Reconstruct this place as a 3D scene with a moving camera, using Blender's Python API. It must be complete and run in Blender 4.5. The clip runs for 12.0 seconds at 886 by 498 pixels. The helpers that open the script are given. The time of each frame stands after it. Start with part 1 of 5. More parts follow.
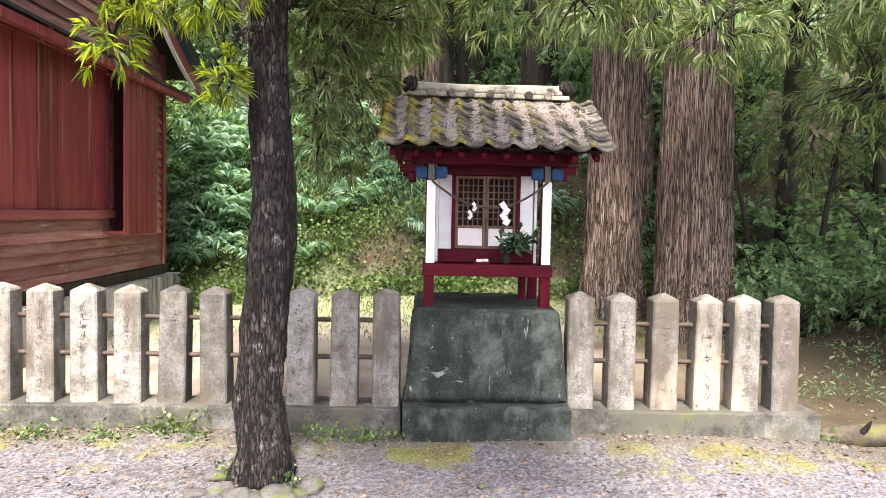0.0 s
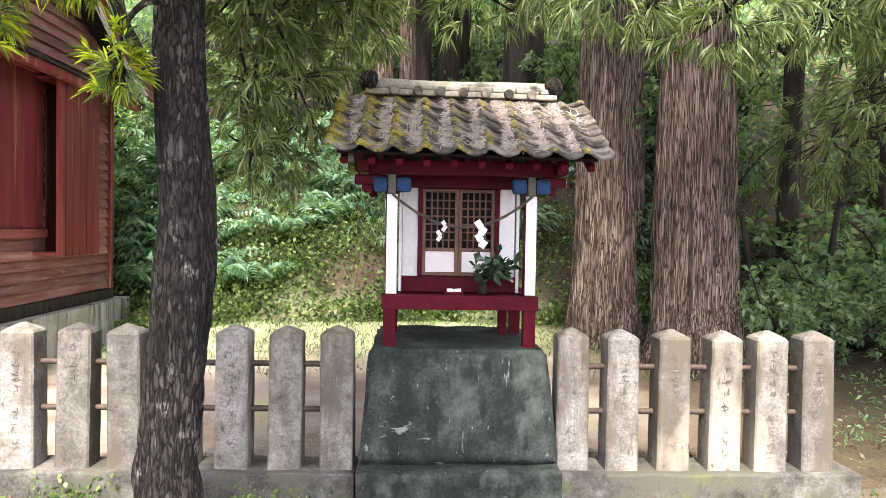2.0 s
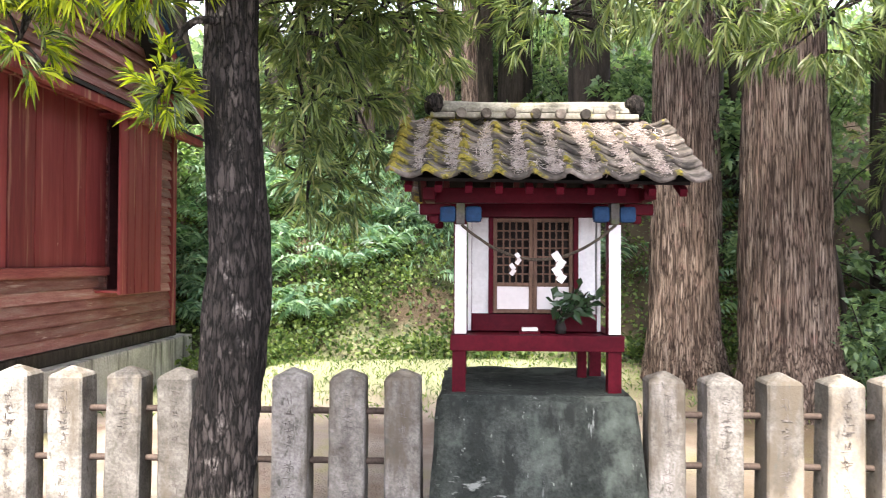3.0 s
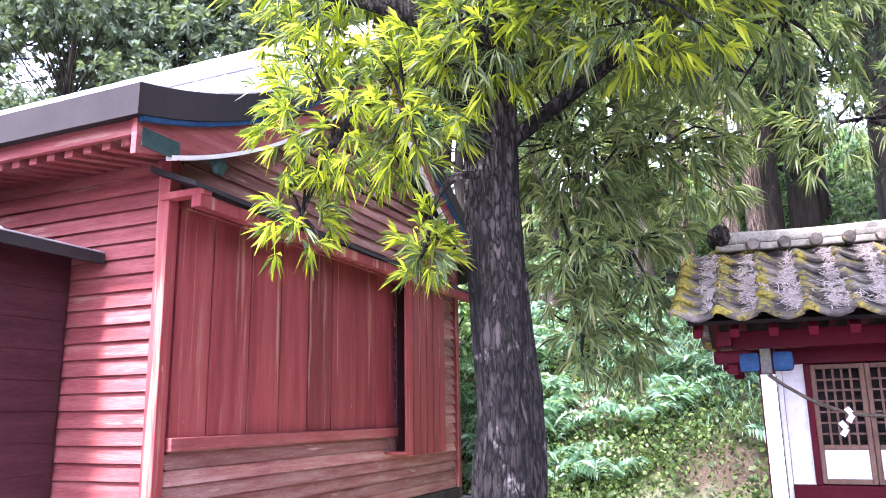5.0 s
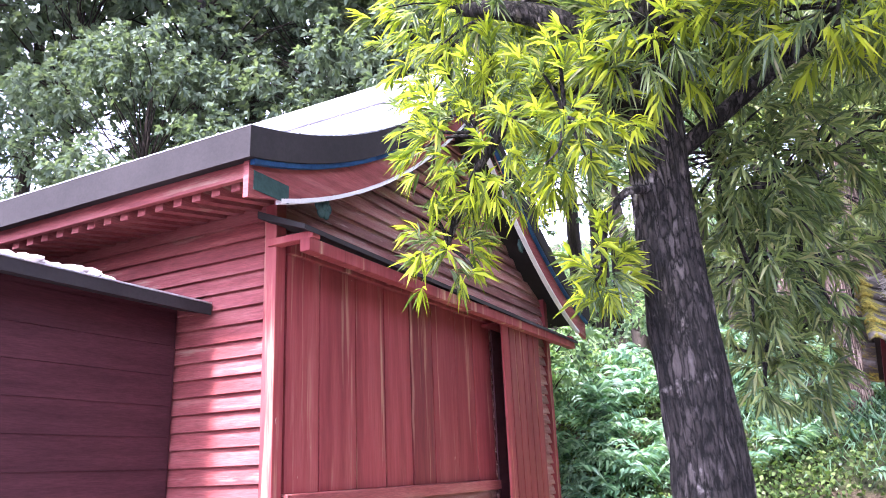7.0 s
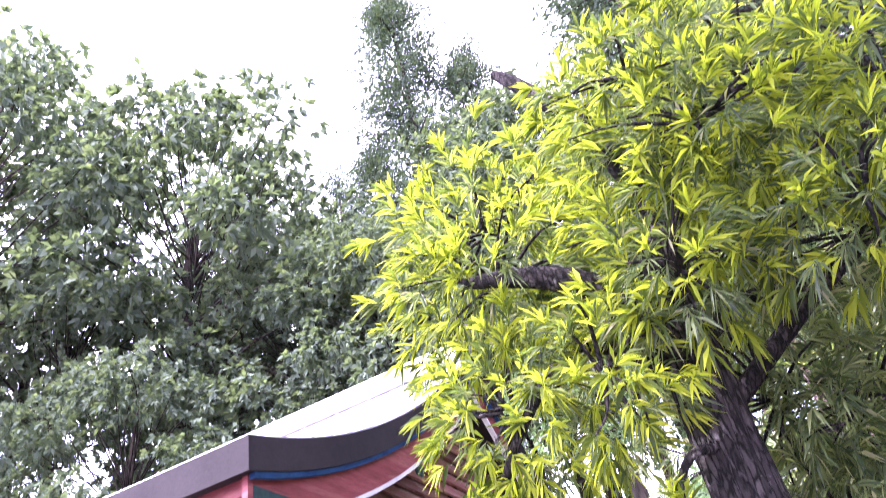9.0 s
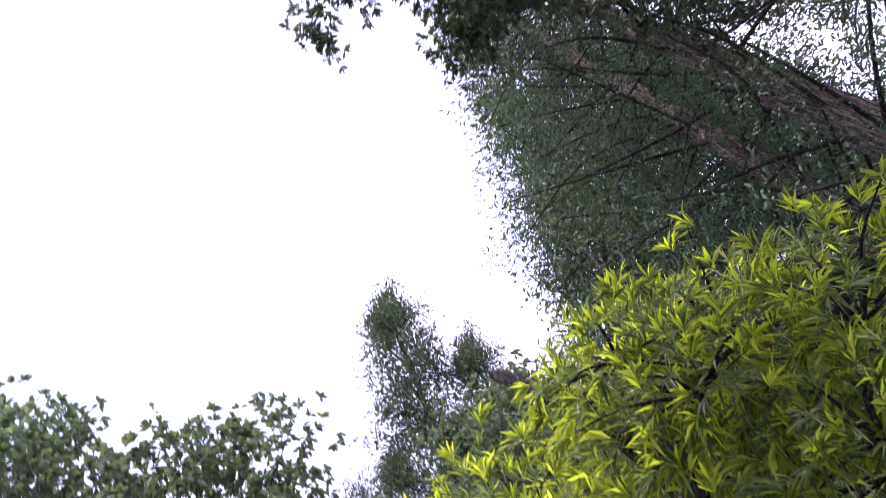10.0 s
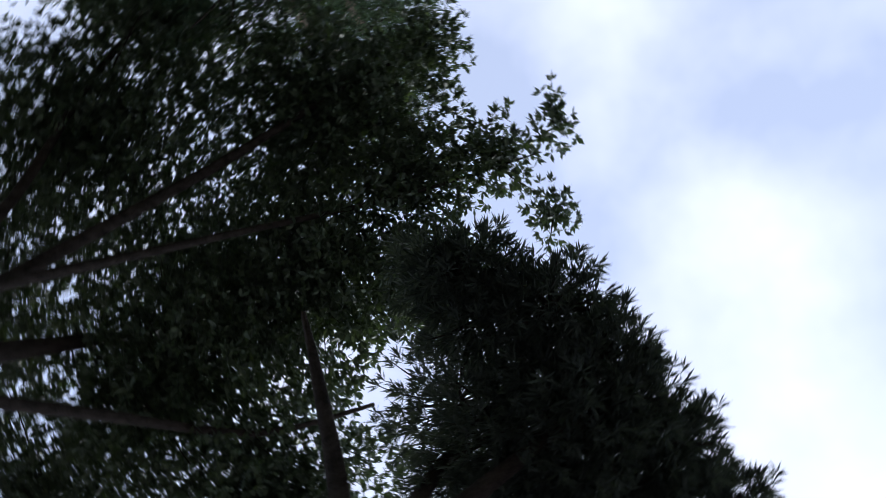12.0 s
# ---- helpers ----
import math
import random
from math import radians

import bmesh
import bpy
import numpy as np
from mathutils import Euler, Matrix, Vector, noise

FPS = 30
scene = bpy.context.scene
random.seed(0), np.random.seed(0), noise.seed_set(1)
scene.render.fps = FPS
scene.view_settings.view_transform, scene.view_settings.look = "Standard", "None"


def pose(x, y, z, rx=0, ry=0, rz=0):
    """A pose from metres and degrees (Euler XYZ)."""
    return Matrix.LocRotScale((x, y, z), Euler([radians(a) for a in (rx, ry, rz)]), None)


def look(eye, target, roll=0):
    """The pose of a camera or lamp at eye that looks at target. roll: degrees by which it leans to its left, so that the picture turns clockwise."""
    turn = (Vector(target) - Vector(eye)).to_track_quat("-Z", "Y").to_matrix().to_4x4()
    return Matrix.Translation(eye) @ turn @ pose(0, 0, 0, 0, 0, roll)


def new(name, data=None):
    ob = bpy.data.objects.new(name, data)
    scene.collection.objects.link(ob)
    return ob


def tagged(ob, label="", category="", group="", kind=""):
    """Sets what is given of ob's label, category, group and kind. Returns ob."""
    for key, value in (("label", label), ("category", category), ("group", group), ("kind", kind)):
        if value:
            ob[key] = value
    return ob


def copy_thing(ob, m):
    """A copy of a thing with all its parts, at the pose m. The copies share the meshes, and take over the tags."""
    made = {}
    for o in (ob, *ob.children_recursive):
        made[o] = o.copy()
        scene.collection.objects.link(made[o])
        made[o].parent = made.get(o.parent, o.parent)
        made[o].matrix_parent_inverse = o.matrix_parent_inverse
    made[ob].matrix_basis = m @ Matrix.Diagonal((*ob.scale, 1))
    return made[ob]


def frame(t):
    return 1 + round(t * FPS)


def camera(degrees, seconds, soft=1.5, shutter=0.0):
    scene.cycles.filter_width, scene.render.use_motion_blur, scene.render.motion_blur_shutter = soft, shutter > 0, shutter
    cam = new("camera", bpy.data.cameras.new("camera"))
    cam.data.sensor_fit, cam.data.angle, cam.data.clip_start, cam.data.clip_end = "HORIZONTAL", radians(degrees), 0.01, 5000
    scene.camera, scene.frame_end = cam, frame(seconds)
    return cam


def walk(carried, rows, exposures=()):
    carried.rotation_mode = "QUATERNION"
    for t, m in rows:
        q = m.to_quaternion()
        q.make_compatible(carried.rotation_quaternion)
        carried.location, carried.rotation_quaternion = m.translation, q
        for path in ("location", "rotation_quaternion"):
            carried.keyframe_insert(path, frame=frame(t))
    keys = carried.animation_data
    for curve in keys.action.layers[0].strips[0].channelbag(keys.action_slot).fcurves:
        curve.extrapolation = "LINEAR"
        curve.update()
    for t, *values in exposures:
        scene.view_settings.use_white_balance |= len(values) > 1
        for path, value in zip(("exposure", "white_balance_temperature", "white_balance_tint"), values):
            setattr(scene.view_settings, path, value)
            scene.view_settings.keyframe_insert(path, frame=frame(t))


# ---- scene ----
cam = camera(60.5, 12.0, soft=0.6, shutter=0.2)
PATH = [
    (0, 0.087, -0.058, 1.522, 87.25, -1.10, -1.21),
    (0.5, 0.113, 0.177, 1.554, 87.31, -1.70, -1.78),
    (1, 0.146, 0.385, 1.556, 87.65, -1.60, -2.43),
    (1.5, 0.203, 0.621, 1.532, 87.99, -1.40, -2.62),
    (2, 0.224, 0.815, 1.551, 88.45, -1.00, -2.38),
    (2.5, 0.207, 1.007, 1.527, 89.37, -1.00, -1.13),
    (3, 0.171, 1.186, 1.552, 90.89, -0.30, 2.17),
    (3.5, 0.140, 1.310, 1.564, 93.12, 0.80, 9.03),
    (3.7, 0.119, 1.361, 1.565, 94.24, 1.00, 11.61),
    (5.3, 0.140, 1.510, 1.591, 103.33, 1.07, 24.69),
    (5.5, 0.107, 1.513, 1.583, 103.60, 1.26, 25.29),
    (6, -0.011, 1.520, 1.570, 103.86, 1.46, 26.05),
    (6.5, -0.180, 1.523, 1.547, 104.66, 1.74, 26.85),
    (6.7, -0.246, 1.535, 1.556, 105.23, 1.93, 27.26),
    (8.5, -0.595, 1.756, 1.627, 119.64, 6.61, 29.92),
    (9, -0.565, 1.736, 1.688, 127.96, 9.20, 30.34),
    (9.5, -0.515, 1.726, 1.698, 138.33, 11.60, 32.37),
    (10, -0.465, 1.686, 1.708, 151.15, 14.86, 38.76),
    (10.5, -0.395, 1.646, 1.718, 169.99, 17.78, 60.55),
    (11, -0.315, 1.626, 1.718, -173.44, 10.09, 96.12),
    (11.5, -0.225, 1.626, 1.718, -170.70, -0.52, 139.20),
    (12, -0.125, 1.596, 1.718, -174.90, -5.93, -168.57),
]
walk(cam, [(t, pose(x, y, z, rx, ry, rz)) for t, x, y, z, rx, ry, rz in PATH],
     exposures=[(0, 1.75, 6700, 13), (3.0, 1.95, 6700, 13), (3.5, 2.3, 6500, 15), (5.3, 2.6, 5600, 31), (6.7, 2.55, 5600, 31), (8.3, 2.8, 5600, 42), (9.2, 2.3, 5650, 48), (9.7, 1.5, 5700, 45), (10.1, 0.6, 5750, 38), (10.5, -0.35, 5800, 27), (11.0, -0.4, 5850, 14), (12.0, -0.4, 5700, 9)])

# ---- sky, sun ----
SUN_DIR = Vector((-0.04, -0.75, 1.0)).normalized()
world = bpy.data.worlds.new("hazy_sky")
scene.world = world
world.use_nodes = True
wn, wl = world.node_tree.nodes, world.node_tree.links
wn.clear()
sky = wn.new("ShaderNodeTexSky")
sky.sky_type, sky.sun_disc = "NISHITA", False
sky.sun_elevation = math.asin(SUN_DIR.z)
sky.sun_rotation = math.atan2(SUN_DIR.x, SUN_DIR.y)
sky.air_density, sky.dust_density = 1.0, 1.0
tc = wn.new("ShaderNodeTexCoord")
cloud = wn.new("ShaderNodeTexNoise")
cloud.inputs["Scale"].default_value, cloud.inputs["Detail"].default_value = 2.2, 5.0
ramp = wn.new("ShaderNodeValToRGB")
ramp.color_ramp.elements[0].position, ramp.color_ramp.elements[1].position = 0.47, 0.72
ramp.color_ramp.elements[0].color = (0.4, 0.4, 0.4, 1)
gain = wn.new("ShaderNodeMix")
gain.data_type, gain.blend_type = "RGBA", "MULTIPLY"
gain.inputs["Factor"].default_value = 1.0
gain.inputs["B"].default_value = (0.3, 0.29, 0.28, 1)
mixer = wn.new("ShaderNodeMix")
mixer.data_type = "RGBA"
mixer.inputs["B"].default_value = (1.6, 1.56, 1.68, 1)
back = wn.new("ShaderNodeBackground")
outw = wn.new("ShaderNodeOutputWorld")
wl.new(tc.outputs["Generated"], cloud.inputs["Vector"])
wl.new(cloud.outputs["Fac"], ramp.inputs["Fac"])
wl.new(sky.outputs["Color"], gain.inputs["A"])
wl.new(gain.outputs["Result"], mixer.inputs["A"])
wl.new(ramp.outputs["Color"], mixer.inputs["Factor"])
wl.new(mixer.outputs["Result"], back.inputs["Color"])
wl.new(back.outputs["Background"], outw.inputs["Surface"])
sun = new("sun", bpy.data.lights.new("sun", "SUN"))
sun.data.energy, sun.data.angle, sun.data.color = 4.4, radians(8.0), (1.0, 0.95, 0.86)
sun.matrix_world = look(SUN_DIR * 30, (0, 0, 0))


# ---- materials ----
class Nodes:
    """Short hand for one material's node tree."""

    def __init__(self, name):
        self.mat = bpy.data.materials.new(name)
        self.mat.use_nodes = True
        self.n, self.l = self.mat.node_tree.nodes, self.mat.node_tree.links
        self.bsdf = self.n["Principled BSDF"]
        self.out = self.n["Material Output"]

    def add(self, kind, **inputs):
        node = self.n.new(kind)
        for key, value in inputs.items():
            node.inputs[key.replace("_", " ")].default_value = value
        return node

    def link(self, a, b):
        self.l.new(a, b)

    def coords(self, stretch=(1, 1, 1), space="world"):
        if space == "world":
            src = self.add("ShaderNodeNewGeometry").outputs["Position"]
        else:
            src = self.add("ShaderNodeTexCoord").outputs["Object"]
        mapping = self.add("ShaderNodeMapping")
        mapping.inputs["Scale"].default_value = stretch
        self.link(src, mapping.inputs["Vector"])
        return mapping.outputs["Vector"]

    def noise(self, vec, scale, detail=4.0, rough=0.55):
        node = self.add("ShaderNodeTexNoise", Scale=scale, Detail=detail, Roughness=rough)
        self.link(vec, node.inputs["Vector"])
        return node.outputs["Fac"]

    def ramp(self, fac, stops):
        node = self.add("ShaderNodeValToRGB")
        el = node.color_ramp.elements
        while len(el) < len(stops):
            el.new(0.5)
        for e, (p, c) in zip(el, stops):
            e.position, e.color = p, (*c, 1) if len(c) == 3 else c
        self.link(fac, node.inputs["Fac"])
        return node.outputs["Color"]

    def range(self, fac, lo, hi, a=0.0, b=1.0):
        node = self.add("ShaderNodeMapRange")
        for i, v in zip(("From Min", "From Max", "To Min", "To Max"), (lo, hi, a, b)):
            node.inputs[i].default_value = v
        self.link(fac, node.inputs["Value"])
        return node.outputs["Result"]

    def math(self, op, a, b):
        node = self.add("ShaderNodeMath")
        node.operation = op
        for i, v in enumerate((a, b)):
            if isinstance(v, (int, float)):
                node.inputs[i].default_value = v
            else:
                self.link(v, node.inputs[i])
        return node.outputs[0]

    def mix(self, fac, a, b, mode="MIX"):
        node = self.add("ShaderNodeMix")
        node.data_type, node.blend_type = "RGBA", mode
        for key, v in (("Factor", fac), ("A", a), ("B", b)):
            sock = [s for s in node.inputs if s.name == key and (s.type == "RGBA" or key == "Factor")][0]
            if isinstance(v, (int, float)):
                sock.default_value = v
            elif isinstance(v, tuple):
                sock.default_value = (*v, 1)
            else:
                self.link(v, sock)
        return [s for s in node.outputs if s.type == "RGBA"][0]

    def bump(self, height, strength, distance):
        node = self.add("ShaderNodeBump", Strength=strength, Distance=distance)
        self.link(height, node.inputs["Height"])
        self.link(node.outputs["Normal"], self.bsdf.inputs["Normal"])

    def finish(self, color, rough=0.8, metal=0.0):
        if isinstance(color, tuple):
            self.bsdf.inputs["Base Color"].default_value = (*color, 1)
        else:
            self.link(color, self.bsdf.inputs["Base Color"])
        self.bsdf.inputs["Roughness"].default_value = rough
        self.bsdf.inputs["Metallic"].default_value = metal
        self.bsdf.inputs["Specular IOR Level"].default_value = 0.2 if rough > 0.5 else 0.45
        return self.mat


def surface(name, stops, scale=3.0, fine=40.0, grain=0.35, rough=0.85, bump=0.3, dist=0.01, stretch=(1, 1, 1), space="world",
            patches=(), metal=0.0, tone=0.12):
    """A worn surface: broad stains by the stops, fine grain, and patches of (colour, scale, low, high, stretch)."""
    k = Nodes(name)
    vec = k.coords(stretch, space)
    col = k.ramp(k.noise(vec, scale, 8.0, 0.68), stops)
    fine_n = k.noise(vec, fine, 6.0, 0.65)
    col = k.mix(grain, col, k.ramp(fine_n, [(0.36, (0.2, 0.2, 0.2)), (0.62, (1.0, 1.0, 1.0))]), "MULTIPLY")
    info = k.add("ShaderNodeObjectInfo")
    col = k.mix(1.0, col, k.ramp(info.outputs["Random"], [(0.0, (1 - tone,) * 3), (1.0, (1.0, 1.0, 1.0))]), "MULTIPLY")
    for colour, sc, lo, hi, st in patches:
        v2 = k.coords(st, space)
        fac = k.range(k.noise(v2, sc, 6.0, 0.6), lo, hi)
        col = k.mix(fac, col, colour)
    k.bump(fine_n, bump, dist)
    return k.finish(col, rough, metal)


def leafy(name, stops, through_light=0.35, rough=0.45):
    """Leaves: colour by leaf, shine on top, light let through."""
    k = Nodes(name)
    geo = k.add("ShaderNodeNewGeometry")
    col = k.ramp(geo.outputs["Random Per Island"], stops)
    big = k.noise(k.coords(), 1.3, 2.0)
    col = k.mix(0.45, col, k.ramp(big, [(0.35, (0.5, 0.55, 0.5)), (0.65, (1.0, 1.0, 1.0))]), "MULTIPLY")
    k.finish(col, rough)
    glow = k.add("ShaderNodeBsdfTranslucent")
    k.link(k.mix(1.0, col, (1.6, 1.7, 0.7), "MULTIPLY"), glow.inputs["Color"])
    mixs = k.add("ShaderNodeMixShader", Fac=through_light)
    k.link(k.bsdf.outputs[0], mixs.inputs[1])
    k.link(glow.outputs[0], mixs.inputs[2])
    k.link(mixs.outputs[0], k.out.inputs["Surface"])
    return k.mat


RED_STOPS = [(0.3, (0.2, 0.036, 0.039)), (0.5, (0.31, 0.057, 0.06)), (0.7, (0.39, 0.105, 0.094))]
red_upright = surface("red_paint_upright_grain", RED_STOPS, 1.6, 14, 0.16, 0.6, 0.25, 0.004, (3.5, 3.5, 0.3), tone=0.45,
                      patches=[((0.42, 0.25, 0.16), 2.6, 0.575, 0.7, (4, 4, 0.16)), ((0.11, 0.022, 0.024), 3.0, 0.62, 0.76, (5, 5, 0.12)), ((0.45, 0.3, 0.22), 22.0, 0.72, 0.76, (1, 1, 0.5))])
red_lying = surface("red_paint_lying_grain", [(0.3, (0.2, 0.046, 0.046)), (0.5, (0.31, 0.08, 0.078)), (0.7, (0.4, 0.15, 0.13))],
                    2.0, 22, 0.4, 0.6, 0.35, 0.006, (0.6, 0.6, 7),
                    patches=[((0.4, 0.27, 0.2), 2.4, 0.62, 0.78, (0.5, 0.5, 5))])
red_worn = surface("red_paint_peeling_boards", [(0.3, (0.31, 0.105, 0.097)), (0.5, (0.47, 0.215, 0.185)), (0.7, (0.58, 0.39, 0.34))],
                   2.0, 30, 0.4, 0.75, 0.4, 0.006, (0.9, 0.9, 9), tone=0.6,
                   patches=[((0.5, 0.38, 0.33), 3.2, 0.61, 0.72, (0.8, 0.8, 9)), ((0.12, 0.045, 0.04), 4.0, 0.64, 0.76, (0.7, 0.7, 9))])
# Red boards with shade in the colour: annex walls, inside of the shutter box.
shaded_red = surface("red_boards_darkened_for_shade", [(0.3, (0.045, 0.013, 0.017)), (0.7, (0.085, 0.026, 0.032))], 2.0, 24, 0.4, 0.75, 0.3, 0.005, (0.6, 0.6, 6))
red_dark = surface("deep_red_lacquer", [(0.3, (0.05, 0.0025, 0.007)), (0.7, (0.095, 0.005, 0.012))], 4, 40, 0.3, 0.55, 0.2, 0.004,
                   patches=[((0.05, 0.008, 0.01), 6, 0.6, 0.75, (1, 1, 1))])
red_dark.node_tree.nodes["Principled BSDF"].inputs["Specular IOR Level"].default_value = 0.08
white_paint = surface("weathered_white_paint", [(0.3, (0.66, 0.63, 0.61)), (0.7, (0.8, 0.78, 0.76))], 4, 50, 0.15, 0.7, 0.15, 0.003,
                      patches=[((0.45, 0.42, 0.38), 5, 0.62, 0.8, (2, 2, 0.5))])
blue_paint = surface("faded_blue_paint", [(0.3, (0.008, 0.03, 0.085)), (0.7, (0.022, 0.075, 0.17))], 8, 50, 0.3, 0.65, 0.2, 0.003)
brown_wood = surface("brown_lattice_wood", [(0.3, (0.1, 0.055, 0.035)), (0.7, (0.19, 0.11, 0.075))], 6, 60, 0.4, 0.7, 0.2, 0.003, (4, 4, 1))
# Near-black for parts meant to look unlit, and for the dark vase.
dark_void = surface("near_black_unlit_parts_and_vase", [(0.3, (0.012, 0.01, 0.009)), (0.7, (0.025, 0.02, 0.018))], 3, 30)
post_stone = surface("weathered_granite", [(0.34, (0.16, 0.142, 0.12)), (0.5, (0.28, 0.257, 0.225)), (0.64, (0.39, 0.36, 0.325))], 6, 70, 0.5, 0.9, 0.5, 0.006,
                     patches=[((0.1, 0.083, 0.062), 3.0, 0.5, 0.64, (1.8, 1.8, 0.45)), ((0.36, 0.305, 0.235), 1.6, 0.52, 0.68, (1, 1, 0.6)), ((0.09, 0.085, 0.07), 14.0, 0.6, 0.68, (1.5, 1.5, 0.7))], tone=0.5)
kerb_stone = surface("dirty_kerb_concrete", [(0.35, (0.05, 0.045, 0.038)), (0.5, (0.115, 0.107, 0.094)), (0.65, (0.22, 0.207, 0.185))], 5, 70, 0.5, 0.9, 0.4, 0.01,
                     patches=[((0.09, 0.085, 0.065), 3.2, 0.5, 0.62, (1, 1, 1)), ((0.1, 0.11, 0.045), 9.0, 0.58, 0.72, (1, 1, 1))])
plinth_stone = surface("dark_lichened_stone", [(0.35, (0.018, 0.021, 0.018)), (0.5, (0.042, 0.048, 0.041)), (0.64, (0.08, 0.088, 0.076))], 4, 60, 0.55, 0.9, 0.6, 0.012,
                       patches=[((0.02, 0.022, 0.019), 5.0, 0.52, 0.62, (2, 2, 0.7)), ((0.1, 0.118, 0.097), 2.6, 0.57, 0.68, (1, 1, 0.8)), ((0.22, 0.235, 0.205), 30.0, 0.66, 0.72, (1, 1, 0.6)), ((0.2, 0.21, 0.19), 5.0, 0.66, 0.7, (0.8, 0.8, 2.2)), ((0.17, 0.18, 0.165), 6.0, 0.67, 0.72, (4, 4, 0.5))])
iron = surface("rusty_iron_pipe", [(0.3, (0.07, 0.05, 0.04)), (0.7, (0.16, 0.12, 0.1))], 10, 60, 0.4, 0.7, 0.3, 0.003, metal=0.4)
copper_edge = surface("aged_sheet_metal_eave", [(0.3, (0.022, 0.019, 0.019)), (0.7, (0.04, 0.034, 0.034))], 1.5, 50, 0.2, 0.9, 0.1, 0.003)
roof_sheet = surface("pale_sheet_metal_roof", [(0.3, (0.5, 0.49, 0.52)), (0.7, (0.62, 0.6, 0.63))], 1.0, 40, 0.12, 0.42, 0.05, 0.003, metal=0.35)
foundation = surface("damp_stone_base", [(0.3, (0.28, 0.27, 0.25)), (0.5, (0.46, 0.445, 0.415)), (0.7, (0.58, 0.565, 0.53))], 2.0, 50, 0.4, 0.9, 0.4, 0.01,
                     patches=[((0.06, 0.06, 0.055), 2, 0.52, 0.68, (3, 3, 0.4))])
green_patina = surface("green_patina_copper", [(0.3, (0.022, 0.05, 0.047)), (0.7, (0.05, 0.09, 0.08))], 9, 50, 0.3, 0.7, 0.2, 0.003)
rope_mat = surface("dark_straw_rope", [(0.3, (0.05, 0.04, 0.03)), (0.7, (0.13, 0.1, 0.07))], 30, 120, 0.5, 0.9, 0.6, 0.004)
paper = surface("white_folded_paper", [(0.3, (0.6, 0.54, 0.52)), (0.7, (0.7, 0.65, 0.63))], 8, 60, 0.05, 0.8, 0.1, 0.002)
straw = surface("dry_needle_litter", [(0.35, (0.3, 0.225, 0.19)), (0.6, (0.68, 0.58, 0.53))], 30, 60, 0.3, 0.9, 0.1, 0.002)
log_mat = surface("mossy_rotting_wood", [(0.3, (0.045, 0.036, 0.026)), (0.7, (0.15, 0.12, 0.085))], 8, 60, 0.4, 0.95, 0.6, 0.01,
                  patches=[((0.12, 0.115, 0.04), 5, 0.5, 0.62, (1, 1, 1))])
leaf_litter = surface("dry_leaf_litter", [(0.35, (0.1, 0.065, 0.045)), (0.6, (0.3, 0.22, 0.165))], 30, 60, 0.3, 0.9, 0.1, 0.002)
rock_mat = surface("mossy_field_stone", [(0.25, (0.06, 0.054, 0.05)), (0.75, (0.19, 0.172, 0.158))], 6, 60, 0.4, 0.9, 0.5, 0.01,
                   patches=[((0.085, 0.1, 0.035), 9, 0.5, 0.62, (1, 1, 1))])
ink = surface("shallow_carved_grooves", [(0.3, (0.1, 0.085, 0.075)), (0.7, (0.2, 0.175, 0.155))], 20, 60)
def barky(name, stops, stretch, crack, flake, flake_at, warp=0.5, depth=0.03):
    """Bark in long plates: each plate has its tone, deep cracks between them, pale flaked patches."""
    k = Nodes(name)
    vec = k.coords(stretch)
    wob = k.add("ShaderNodeTexNoise", Scale=0.55, Detail=4.0)
    k.link(vec, wob.inputs["Vector"])
    add = k.add("ShaderNodeVectorMath")
    add.operation = "MULTIPLY_ADD"
    k.link(wob.outputs["Color"], add.inputs[0])
    add.inputs[1].default_value = (warp * 4, warp * 4, warp * 4)
    k.link(vec, add.inputs[2])
    cell = k.add("ShaderNodeTexVoronoi", Scale=1.0)
    k.link(add.outputs[0], cell.inputs["Vector"])
    edge = k.add("ShaderNodeTexVoronoi", Scale=1.0)
    edge.feature = "DISTANCE_TO_EDGE"
    k.link(add.outputs[0], edge.inputs["Vector"])
    fine = k.noise(vec, 2.6, 6.0, 0.7)
    tone = k.math("ADD", k.math("MULTIPLY", k.range(cell.outputs["Color"], 0, 1), 0.55), k.math("MULTIPLY", fine, 0.5))
    col = k.ramp(tone, stops)
    plain = k.coords()
    col = k.mix(k.range(k.noise(plain, 7.0, 6.0, 0.65), *flake_at), col, flake)
    ragged = k.math("ADD", edge.outputs["Distance"], k.range(k.noise(vec, 1.7, 8.0, 0.75), 0.3, 0.7, -0.2, 0.2))
    rim = k.range(ragged, 0.0, 0.22)
    col = k.mix(rim, crack, col)
    furrow = k.range(k.noise(k.coords((stretch[0] * 0.36, stretch[1] * 0.36, stretch[2] * 0.3)), 1.0, 5.0, 0.6), 0.52, 0.62)
    col = k.mix(k.math("MULTIPLY", furrow, 0.7), col, crack)
    col = k.mix(0.5, col, k.ramp(k.noise(plain, 1.6, 4.0), [(0.35, (0.55, 0.55, 0.55)), (0.65, (1.0, 1.0, 1.0))]), "MULTIPLY")
    k.bump(k.math("ADD", k.math("MULTIPLY", rim, 0.6), fine), 0.8, depth)
    return k.finish(col, 0.95)


